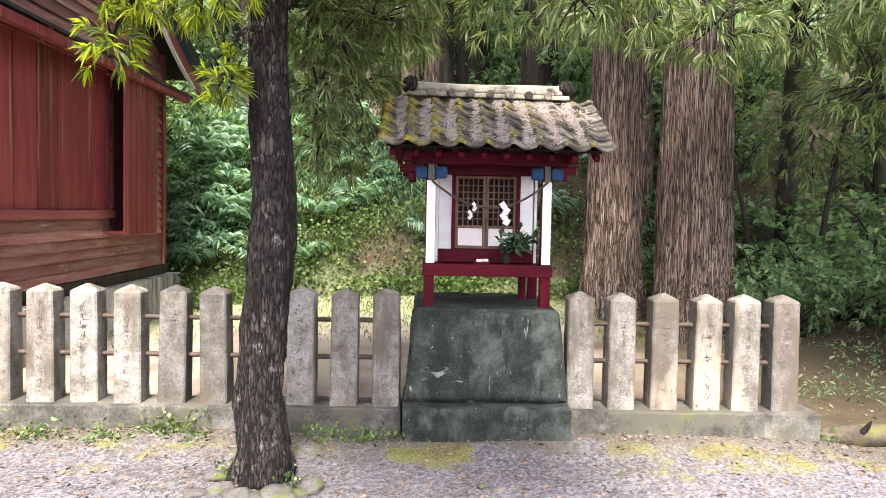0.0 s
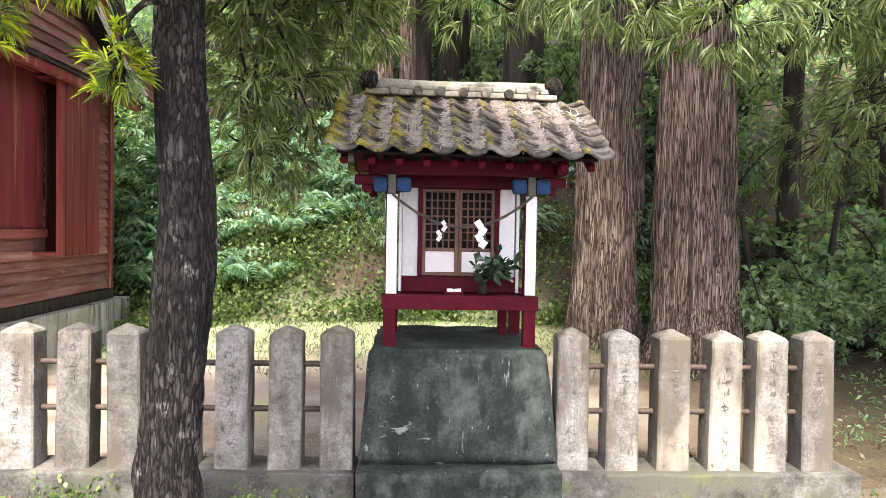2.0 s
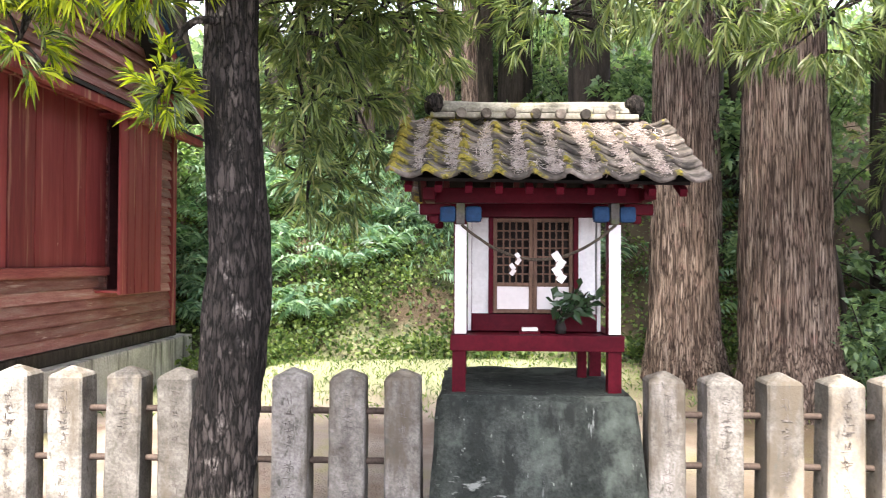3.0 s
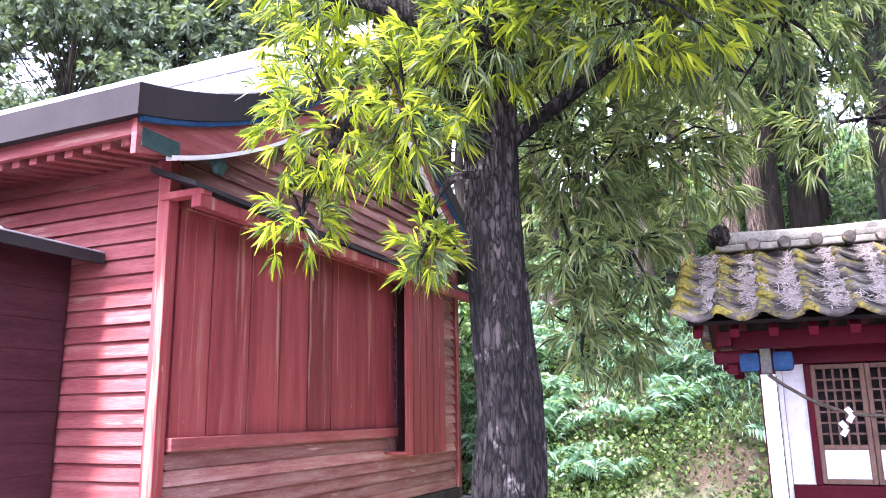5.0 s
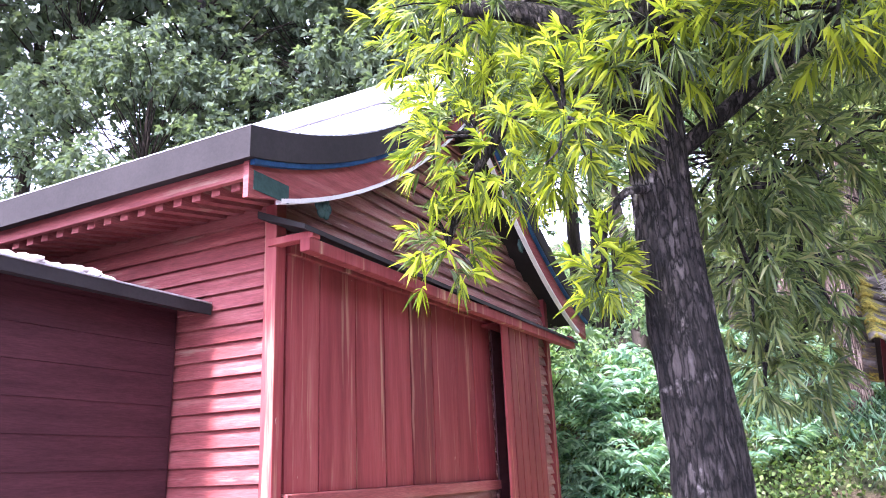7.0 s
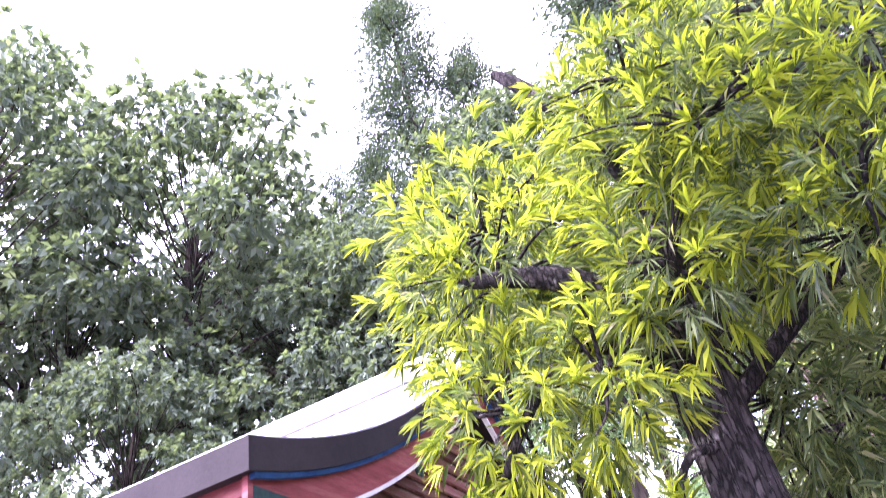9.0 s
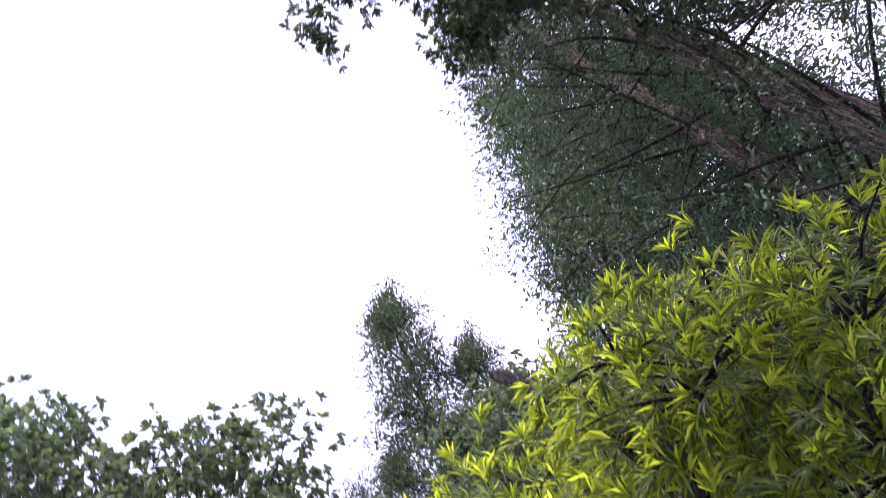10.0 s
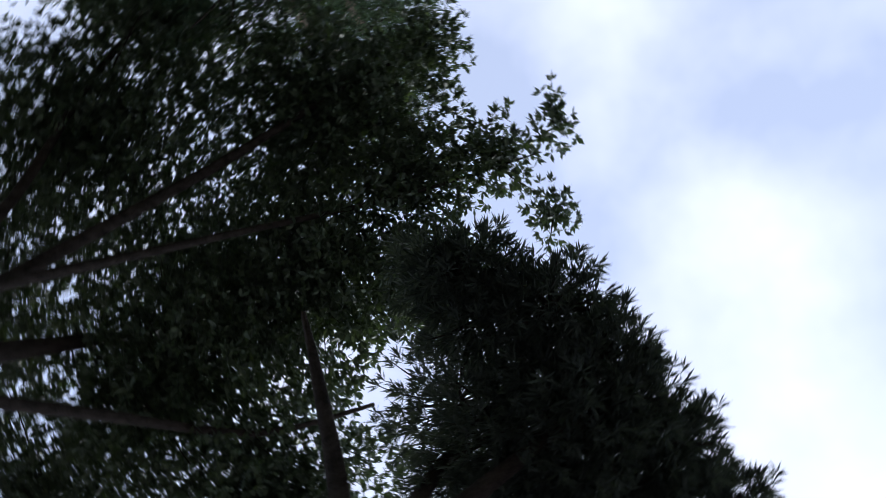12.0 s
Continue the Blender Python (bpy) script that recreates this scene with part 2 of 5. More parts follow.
bark = barky("flaking_grey_bark", [(0.25, (0.022, 0.018, 0.016)), (0.5, (0.05, 0.041, 0.037)), (0.75, (0.105, 0.088, 0.08))], (50, 50, 12), (0.008, 0.007, 0.006),
             (0.3, 0.265, 0.24), (0.58, 0.66), 0.5, 0.025)
cedar_bark = barky("fibrous_cedar_bark", [(0.25, (0.17, 0.115, 0.09)), (0.5, (0.3, 0.22, 0.175)), (0.78, (0.44, 0.35, 0.285))], (62, 62, 3.0), (0.03, 0.019, 0.015),
                   (0.36, 0.21, 0.175), (0.58, 0.74), 0.3, 0.025)
dark_bark = surface("forest_bark", [(0.35, (0.02, 0.016, 0.013)), (0.65, (0.075, 0.06, 0.048))], 4, 30, 0.5, 0.95, 0.7, 0.02, (3, 3, 0.3))


def tile_material():
    """Grey roof tile with moss on its crests and upper faces."""
    k = Nodes("mossy_grey_roof_tile")
    vec = k.coords()
    col = k.ramp(k.noise(vec, 9), [(0.35, (0.05, 0.045, 0.04)), (0.5, (0.125, 0.107, 0.092)), (0.65, (0.28, 0.24, 0.21))])
    fine = k.noise(vec, 70, 6, 0.65)
    col = k.mix(0.5, col, k.ramp(fine, [(0.3, (0.3, 0.3, 0.3)), (0.7, (1, 1, 1))]), "MULTIPLY")
    geo = k.add("ShaderNodeNewGeometry")
    sep = k.add("ShaderNodeSeparateXYZ")
    k.link(geo.outputs["Position"], sep.inputs["Vector"])
    side = k.range(sep.outputs["X"], 0.0, 1.0, 0.07, -0.09)
    own = k.add("ShaderNodeSeparateXYZ")
    k.link(k.add("ShaderNodeTexCoord").outputs["Object"], own.inputs["Vector"])
    crest = k.range(k.math("ABSOLUTE", k.math("ADD", own.outputs["X"], 0.058), 0.0), 0.0, 0.05, 0.1, -0.06)
    side = k.math("ADD", side, crest)
    moss = k.range(k.math("ADD", k.noise(vec, 11, 5, 0.6), side), 0.53, 0.62)
    col = k.mix(moss, col, k.ramp(fine, [(0.38, (0.09, 0.085, 0.02)), (0.62, (0.36, 0.29, 0.05))]))
    k.bump(fine, 0.7, 0.012)
    return k.finish(col, 0.95)


def ground_material():
    """Gravel and moss before the fence, turf and bare soil behind it, leaf mould on the hill."""
    k = Nodes("ground_gravel_moss_turf")
    vec = k.coords()
    geo = k.add("ShaderNodeNewGeometry")
    sep = k.add("ShaderNodeSeparateXYZ")
    k.link(geo.outputs["Position"], sep.inputs["Vector"])
    x, y = sep.outputs["X"], sep.outputs["Y"]
    wob = k.range(k.noise(vec, 1.4, 5), 0, 1, -0.7, 0.7)
    vor = k.add("ShaderNodeTexVoronoi", Scale=55.0)
    k.link(vec, vor.inputs["Vector"])
    stone = k.ramp(vor.outputs["Color"], [(0.0, (0.06, 0.056, 0.06)), (0.5, (0.16, 0.152, 0.16)), (1.0, (0.29, 0.278, 0.285))])
    broad = k.noise(vec, 1.1, 5)
    stone = k.mix(0.7, stone, k.ramp(broad, [(0.3, (0.42, 0.38, 0.33)), (0.55, (0.9, 0.86, 0.9)), (0.75, (1, 0.97, 1))]), "MULTIPLY")
    fine = k.noise(vec, 60, 6, 0.7)
    moss_c = k.ramp(fine, [(0.3, (0.08, 0.085, 0.025)), (0.55, (0.2, 0.19, 0.045)), (0.75, (0.31, 0.29, 0.1))])
    near_tree = k.range(k.math("ABSOLUTE", k.math("ADD", y, -4.6), 0.0), 0.0, 0.7, 0.12, -0.12)
    moss = k.range(k.math("ADD", k.noise(vec, 1.7, 6, 0.6), near_tree), 0.6, 0.72)
    front = k.mix(moss, stone, moss_c)
    damp = k.range(k.math("ADD", y, k.range(k.noise(vec, 3.0, 6, 0.65), 0, 1, -0.6, 0.6)), 4.5, 4.78, 0.0, 0.7)
    front = k.mix(damp, front, k.ramp(fine, [(0.35, (0.05, 0.04, 0.028)), (0.6, (0.14, 0.12, 0.075)), (0.75, (0.22, 0.2, 0.1))]))
    litter = k.range(k.noise(vec, 20, 4, 0.7), 0.62, 0.68)
    front = k.mix(litter, front, (0.2, 0.13, 0.08))
    soil = k.ramp(k.noise(vec, 2.0, 6), [(0.35, (0.24, 0.18, 0.14)), (0.55, (0.36, 0.3, 0.25)), (0.7, (0.34, 0.31, 0.18))])
    turf = k.ramp(fine, [(0.3, (0.22, 0.24, 0.11)), (0.6, (0.42, 0.43, 0.26)), (0.8, (0.5, 0.48, 0.34))])
    hind = k.mix(k.range(k.math("ADD", y, wob), 7.8, 9.0), soil, turf)
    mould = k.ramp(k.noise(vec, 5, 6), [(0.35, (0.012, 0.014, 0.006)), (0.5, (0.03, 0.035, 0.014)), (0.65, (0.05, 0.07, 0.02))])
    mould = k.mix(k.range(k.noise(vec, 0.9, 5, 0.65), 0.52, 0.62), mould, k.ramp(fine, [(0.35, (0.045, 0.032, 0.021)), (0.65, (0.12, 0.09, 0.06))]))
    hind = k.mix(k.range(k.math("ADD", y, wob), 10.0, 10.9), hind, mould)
    # To the right: mould and brown soil, darkened for the wood's shade.
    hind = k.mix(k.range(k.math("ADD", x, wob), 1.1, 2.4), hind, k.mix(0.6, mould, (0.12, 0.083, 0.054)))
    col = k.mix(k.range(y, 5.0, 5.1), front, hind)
    k.bump(k.math("ADD", vor.outputs["Distance"], fine), 0.6, 0.02)
    return k.finish(col, 0.95)


tile_mat, ground_mat = tile_material(), ground_material()
ridge_stone = surface("pale_ridge_tile", [(0.35, (0.16, 0.15, 0.12)), (0.5, (0.33, 0.31, 0.26)), (0.65, (0.46, 0.43, 0.37))], 7, 60, 0.4, 0.92, 0.5, 0.008,
                      patches=[((0.2, 0.18, 0.05), 6.0, 0.58, 0.68, (1, 1, 1)), ((0.06, 0.055, 0.045), 9.0, 0.6, 0.7, (1, 1, 1))])
# Bright for sunlit sprays, dark for shaded ones: part leaf colour, part painted light.
leaf_bright = leafy("bright_podocarp_leaves", [(0.0, (0.05, 0.075, 0.03)), (0.3, (0.13, 0.17, 0.035)), (0.65, (0.34, 0.39, 0.03)), (1.0, (0.5, 0.53, 0.05))], 0.6, 0.55)
leaf_dark = leafy("dark_podocarp_leaves", [(0.0, (0.04, 0.065, 0.03)), (0.5, (0.12, 0.165, 0.065)), (0.9, (0.26, 0.31, 0.13)), (1.0, (0.33, 0.31, 0.18))], 0.5, 0.4)
leaf_cedar = leafy("cedar_foliage", [(0.0, (0.025, 0.045, 0.025)), (0.5, (0.05, 0.085, 0.045)), (1.0, (0.09, 0.13, 0.065))], 0.15, 0.8)
# Leaves of the lit-up wood, with that brightness put into their colour.
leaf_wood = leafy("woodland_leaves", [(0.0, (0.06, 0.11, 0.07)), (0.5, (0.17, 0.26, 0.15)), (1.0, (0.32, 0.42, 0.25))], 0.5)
# Haze over the hill is painted in as a paler, greyer leaf colour.
leaf_far = leafy("hill_leaves_tinted_for_haze", [(0.0, (0.08, 0.11, 0.082)), (0.5, (0.115, 0.15, 0.108)), (1.0, (0.165, 0.205, 0.145))], 0.35, 0.9)
# Overhead crowns: backlit shade is put into these darker leaf colours.
leaf_oak = leafy("leathery_oak_leaves_shade_toned", [(0.0, (0.04, 0.06, 0.035)), (0.5, (0.07, 0.1, 0.055)), (1.0, (0.11, 0.14, 0.08))], 0.15)
leaf_cypress = leafy("cypress_sprays_shade_toned", [(0.0, (0.045, 0.058, 0.052)), (1.0, (0.09, 0.108, 0.09))], 0.15, 0.7)
leaf_hill = leafy("hill_cedar_sprays", [(0.0, (0.03, 0.05, 0.035)), (0.5, (0.065, 0.095, 0.06)), (1.0, (0.11, 0.145, 0.09))], 0.2, 0.6)
leaf_fern = leafy("fern_fronds", [(0.0, (0.03, 0.075, 0.04)), (0.45, (0.09, 0.18, 0.11)), (1.0, (0.24, 0.37, 0.26))], 0.45)
leaf_frond = leafy("pale_fern_fronds", [(0.0, (0.05, 0.12, 0.075)), (0.5, (0.17, 0.3, 0.2)), (1.0, (0.42, 0.56, 0.45))], 0.45)
leaf_ivy = leafy("ground_ivy", [(0.0, (0.03, 0.06, 0.02)), (0.5, (0.09, 0.15, 0.045)), (1.0, (0.25, 0.32, 0.11))], 0.4)
leaf_sakaki = leafy("glossy_dark_evergreen_leaves", [(0.0, (0.012, 0.03, 0.012)), (1.0, (0.03, 0.06, 0.025))], 0.1, 0.25)


# ---- mesh helpers ----
def link_mesh(name, me, material, parent=None, label=""):
    if material:
        me.materials.append(material)
    ob = new(name, me)
    if parent:
        ob.parent = parent
    if label:
        ob["label"] = label
    return ob


def part(name, bm, material, parent=None, label="", smooth=False):
    me = bpy.data.meshes.new(name)
    bm.normal_update()
    bm.to_mesh(me)
    bm.free()
    if smooth:
        me.polygons.foreach_set("use_smooth", [True] * len(me.polygons))
    return link_mesh(name, me, material, parent, label)


def thing(name, at, label, category, group="", kind=""):
    ob = new(name)
    ob.location = at
    return tagged(ob, label, category, group, kind)


def box(x0, x1, y0, y1, z0, z1, bevel=0.0, bm=None, m=None):
    """A bevelled block, added to bm or in a bmesh of its own."""
    b = bmesh.new()
    bmesh.ops.create_cube(b, size=1, matrix=Matrix.Translation(((x0 + x1) / 2, (y0 + y1) / 2, (z0 + z1) / 2)) @ Matrix.Diagonal((x1 - x0, y1 - y0, z1 - z0, 1)))
    if bevel:
        bmesh.ops.bevel(b, geom=b.edges[:], offset=bevel, segments=2, affect="EDGES", profile=0.6)
    if m:
        b.transform(m)
    if bm is None:
        return b
    tmp = bpy.data.meshes.new("tmp")
    b.to_mesh(tmp)
    b.free()
    bm.from_mesh(tmp)
    bpy.data.meshes.remove(tmp)
    return bm


def np_mesh(name, verts, faces):
    """A mesh from arrays: verts n x 3, faces m x 3 or m x 4."""
    me = bpy.data.meshes.new(name)
    verts, faces = np.asarray(verts, np.float32), np.asarray(faces, np.int32)
    k = faces.shape[1]
    me.vertices.add(len(verts))
    me.vertices.foreach_set("co", verts.ravel())
    me.loops.add(faces.size)
    me.loops.foreach_set("vertex_index", faces.ravel())
    me.polygons.add(len(faces))
    me.polygons.foreach_set("loop_start", np.arange(0, faces.size, k, dtype=np.int32))
    me.polygons.foreach_set("loop_total", np.full(len(faces), k, np.int32))
    me.update(calc_edges=True)
    return me


def tube(points, radii, around=10, rough=0.0, ridge=0.0, seed=0.0, along=4, fine=9.0):
    """A tapered, uneven limb along a smooth line through the points; returns verts and faces."""
    pts = [Vector(p) for p in points]
    n = (len(pts) - 1) * along
    line, rad = [], []
    for i in range(n + 1):
        f = i / along
        a = min(int(f), len(pts) - 2)
        u = f - a
        p0, p1, p2, p3 = pts[max(a - 1, 0)], pts[a], pts[a + 1], pts[min(a + 2, len(pts) - 1)]
        line.append(0.5 * ((2 * p1) + (p2 - p0) * u + (2 * p0 - 5 * p1 + 4 * p2 - p3) * u * u + (3 * p1 - p0 - 3 * p2 + p3) * u ** 3))
        rad.append(radii[a] * (1 - u) + radii[a + 1] * u)
    verts, faces = [], []
    ref = Vector((0.93, 0.11, 0.35))
    for i, (c, r) in enumerate(zip(line, rad)):
        t = (line[min(i + 1, n)] - line[max(i - 1, 0)]).normalized()
        u = t.cross(ref).normalized()
        v = t.cross(u)
        for j in range(around):
            a = 2 * math.pi * j / around
            s = 1 + rough * noise.noise((math.cos(a) * 1.3 + seed, math.sin(a) * 1.3, i / along * 0.9))
            if ridge:
                s += ridge * (abs(noise.noise((math.cos(a) * fine + seed, math.sin(a) * fine, i / along * 1.6))) - 0.25)
            verts.append(c + (u * math.cos(a) + v * math.sin(a)) * r * s)
    for i in range(n):
        for j in range(around):
            k = (j + 1) % around
            faces.append((i * around + j, i * around + k, (i + 1) * around + k, (i + 1) * around + j))
    return [tuple(v) for v in verts], faces


def limb(name, parent, material, points, radii, around=10, rough=0.15, ridge=0.0, seed=0.0, along=4, label="", fine=9.0):
    me = np_mesh(name, *tube(points, radii, around, rough, ridge, seed, along, fine))
    me.polygons.foreach_set("use_smooth", [True] * len(me.polygons))
    return link_mesh(name, me, material, parent, label)


# ---- ground ----
def step(a, lo, hi):
    u = np.clip((a - lo) / (hi - lo), 0, 1)
    return u * u * (3 - 2 * u)


def ground_height(x, y):
    """Level forecourt, a low terrace behind the fence, then a wooded hill behind and to the side."""
    x, y = np.asarray(x, float), np.asarray(y, float)
    edge = 5.02 + 1.6 * step(x, 2.7, 3.6)
    z = 0.1 * step(y, edge, edge + 0.12 + 1.2 * step(x, 2.7, 3.6)) + 0.06 * np.clip(y - 5.2, 0, 4.6) * step(x, -3.2, -1.5)
    z = z + 0.075 * step(y, 4.35, 4.84) * (1 - step(y, 5.0, 5.12)) * step(x, -3.8, -3.4) * (1 - step(x, 2.6, 3.1))
    b = np.maximum(y - 10.4 - 2.2 * step(-x, 4, 8), -x - 14)
    b = np.maximum(b, 0.6 * (x - 13))
    b = np.clip(b, 0, None)
    z = z + 0.42 * b + 0.5 * np.clip(b, 0, 2.6) - 0.42 * np.clip(b - 30, 0, None) * 0.7
    z = z + 0.015 * np.sin(x * 2.1 + y) * np.sin(y * 1.7) + step(b, 0, 2) * 0.25 * np.sin(x * 0.9 + 1) * np.sin(y * 0.8)
    return z


def build_ground():
    u = np.linspace(-1, 1, 241)
    xs = 9 * u + 190 * np.sign(u) * np.abs(u) ** 6 - 1.0
    ys = 10 * u + 190 * np.sign(u) * np.abs(u) ** 6 + 5.0
    gx, gy = np.meshgrid(xs, ys)
    gz = ground_height(gx, gy)
    n = len(u)
    v = np.stack([gx, gy, gz], -1).reshape(-1, 3)
    i = np.arange(n * n).reshape(n, n)
    f = np.stack([i[:-1, :-1], i[:-1, 1:], i[1:, 1:], i[1:, :-1]], -1).reshape(-1, 4)
    me = np_mesh("ground", v, f)
    me.polygons.foreach_set("use_smooth", [True] * len(me.polygons))
    tagged(link_mesh("ground", me, ground_mat), "grey gravel forecourt with yellow moss, turf and wooded hill beyond", "ground", kind="structure")


build_ground()


# ---- stone fence ----
def post_mesh():
    bm = bmesh.new()
    w, d, h, tip = 0.09, 0.09, 0.735, 0.782
    ring0 = [bm.verts.new((sx * w, sy * d, 0)) for sx, sy in ((-1, -1), (1, -1), (1, 1), (-1, 1))]
    ring1 = [bm.verts.new((sx * w * 0.96, sy * d * 0.96, h)) for sx, sy in ((-1, -1), (1, -1), (1, 1), (-1, 1))]
    top = bm.verts.new((0, 0, tip))
    for i in range(4):
        j = (i + 1) % 4
        bm.faces.new((ring0[i], ring0[j], ring1[j], ring1[i]))
        bm.faces.new((ring1[i], ring1[j], top))
    bmesh.ops.bevel(bm, geom=[e for e in bm.edges if not e.is_boundary], offset=0.01, segments=1, affect="EDGES")
    bmesh.ops.subdivide_edges(bm, edges=[e for e in bm.edges if e.calc_length() > 0.3], cuts=6)
    for v in bm.verts:
        v.co += Vector((noise.noise(v.co * 9), noise.noise(v.co * 9 + Vector((7, 0, 0))), 0)) * 0.004
    me = bpy.data.meshes.new("post")
    bm.to_mesh(me)
    bm.free()
    me.materials.append(post_stone)
    return me


def script_mesh(seed):
    """Worn carved writing: short grooves down the face of a post."""
    rnd = random.Random(seed)
    bm = bmesh.new()
    z = 0.67
    gap = rnd.uniform(0.3, 0.4)
    while z > 0.1:
        size = rnd.uniform(0.045, 0.058)
        if z - size > gap or z < gap - 0.04:
            for _ in range(rnd.randint(6, 9)):
                w, h = (rnd.uniform(0.014, 0.042), 0.0022) if rnd.random() < 0.58 else (0.0022, rnd.uniform(0.012, 0.04))
                cx, cz = rnd.uniform(-0.016, 0.016), z - rnd.uniform(0, size)
                lean = Matrix.Translation((cx, 0, cz)) @ Matrix.Rotation(rnd.uniform(-0.35, 0.35), 4, "Y")
                box(-w / 2, w / 2, -0.0905, -0.0855, -h / 2, h / 2, bm=bm, m=lean)
        z -= size + rnd.uniform(0.01, 0.025)
    me = bpy.data.meshes.new("inscription")
    bm.to_mesh(me)
    bm.free()
    me.materials.append(ink)
    return me


POST, SCRIPTS = post_mesh(), [script_mesh(s) for s in range(4)]


def fence(name, xs, x0, x1, label):
    root = thing(name, ((x0 + x1) / 2, 5.0, 0), label, "fence", "shrine fence")
    mid = (x0 + x1) / 2
    rnd = random.Random(len(xs))
    kb = bmesh.new()
    box(x0 - mid, x1 - mid, -0.15, 0.16, -0.12, 0.235, 0.012, kb)
    bmesh.ops.subdivide_edges(kb, edges=[e for e in kb.edges if e.calc_length() > 0.5], cuts=24)
    for v in kb.verts:
        v.co += Vector((0, noise.noise(v.co * 5), noise.noise(v.co * 6 + Vector((3, 1, 0))))) * 0.012
    part("kerb", kb, kerb_stone, root, "stained concrete kerb")
    for i, x in enumerate(xs):
        p = link_mesh("post", POST, None, root)
        p.location = (x - mid, rnd.uniform(-0.006, 0.006), 0.232 + rnd.uniform(-0.004, 0.006))
        p.rotation_euler = (rnd.uniform(-0.012, 0.012), rnd.uniform(-0.012, 0.012), rnd.uniform(-0.03, 0.03))
        link_mesh("inscription", SCRIPTS[i % 4], None, p, "worn carved characters")["kind"] = "stuff"
    for z in (0.54, 0.79):
        for a, b in zip(xs[:-1], xs[1:]):
            limb("rail", root, iron, [(a - mid, 0.012, z), ((a + b) / 2 - mid, 0.012, z + 0.004), (b - mid, 0.012, z)], [0.017] * 3, 10, 0.05, along=2)
    return root


fence("stone_fence", [-0.162 - 0.2825 * i for i in range(12)], -3.45, -0.06, "row of pale granite posts on a kerb, linked by iron pipes")
fence("stone_fence", [1.128, 1.4, 1.685, 1.975, 2.237, 2.505], 1.045, 2.72, "row of stained granite posts on a kerb near the wood")


# ---- wayside shrine ----
def plinth():
    root = thing("stone_plinth", (0.5, 5.4, 0), "dark mossy stone plinth on a broad step, carrying the small shrine", "plinth")
    bm = bmesh.new()
    b, t = (-0.54, 0.54, -0.53, 0.72), (-0.495, 0.485, -0.44, 0.66)
    lo = [bm.verts.new((x, y, 0.27)) for x, y in ((b[0], b[2]), (b[1], b[2]), (b[1], b[3]), (b[0], b[3]))]
    hi = [bm.verts.new((x, y, 0.88)) for x, y in ((t[0], t[2]), (t[1], t[2]), (t[1], t[3]), (t[0], t[3]))]
    bm.faces.new(hi)
    bm.faces.new(lo[::-1])
    for i in range(4):
        bm.faces.new((lo[i], lo[(i + 1) % 4], hi[(i + 1) % 4], hi[i]))
    bmesh.ops.bevel(bm, geom=bm.edges[:], offset=0.02, segments=2, affect="EDGES")
    bmesh.ops.subdivide_edges(bm, edges=[e for e in bm.edges if e.calc_length() > 0.3], cuts=14, use_grid_fill=True)
    for v in bm.verts:
        v.co += Vector((noise.noise(v.co * 5), noise.noise(v.co * 5 + Vector((5, 2, 1))), noise.noise(v.co * 5 + Vector((1, 8, 3))))) * 0.012
    part("block", bm, plinth_stone, root, smooth=True)
    bm = box(-0.55, 0.545, -0.66, 0.8, -0.1, 0.272, 0.02)
    bmesh.ops.subdivide_edges(bm, edges=[e for e in bm.edges if e.calc_length() > 0.3], cuts=14, use_grid_fill=True)
    for v in bm.verts:
        v.co += Vector((noise.noise(v.co * 4), noise.noise(v.co * 6 + Vector((5, 2, 1))), noise.noise(v.co * 6 + Vector((1, 8, 3))))) * 0.014
    part("step", bm, plinth_stone, root, smooth=True)


plinth()


def pantile_mesh(w=0.168, length=0.23, thick=0.022):
    """One wavy roof tile; x across, y up the slope."""
    bm = bmesh.new()
    n, rows = 10, 3
    grid = []
    for layer in (0, 1):
        for r in range(rows):
            line = []
            for i in range(n + 1):
                u = i / n
                z = 0.013 * math.cos(2 * math.pi * (u - 0.15)) + 0.014 * math.exp(-((u - 0.13) / 0.12) ** 2)
                line.append(bm.verts.new(((u - 0.5) * w * 1.04, r / (rows - 1) * length, z + 0.026 * (1 - r / (rows - 1)) - layer * thick)))
            grid.append(line)
    top, bot = grid[:rows], grid[rows:]
    for r in range(rows - 1):
        for i in range(n):
            bm.faces.new((top[r][i], top[r][i + 1], top[r + 1][i + 1], top[r + 1][i]))
            bm.faces.new((bot[r][i + 1], bot[r][i], bot[r + 1][i], bot[r + 1][i + 1]))
    for i in range(n):
        bm.faces.new((bot[0][i], bot[0][i + 1], top[0][i + 1], top[0][i]))
        bm.faces.new((top[-1][i], top[-1][i + 1], bot[-1][i + 1], bot[-1][i]))
    for r in range(rows - 1):
        bm.faces.new((top[r][0], top[r + 1][0], bot[r + 1][0], bot[r][0]))
        bm.faces.new((top[r + 1][n], top[r][n], bot[r][n], bot[r + 1][n]))
    bm.normal_update()
    me = bpy.data.meshes.new("tile")
    bm.to_mesh(me)
    bm.free()
    me.polygons.foreach_set("use_smooth", [True] * len(me.polygons))
    me.materials.append(tile_mat)
    return me


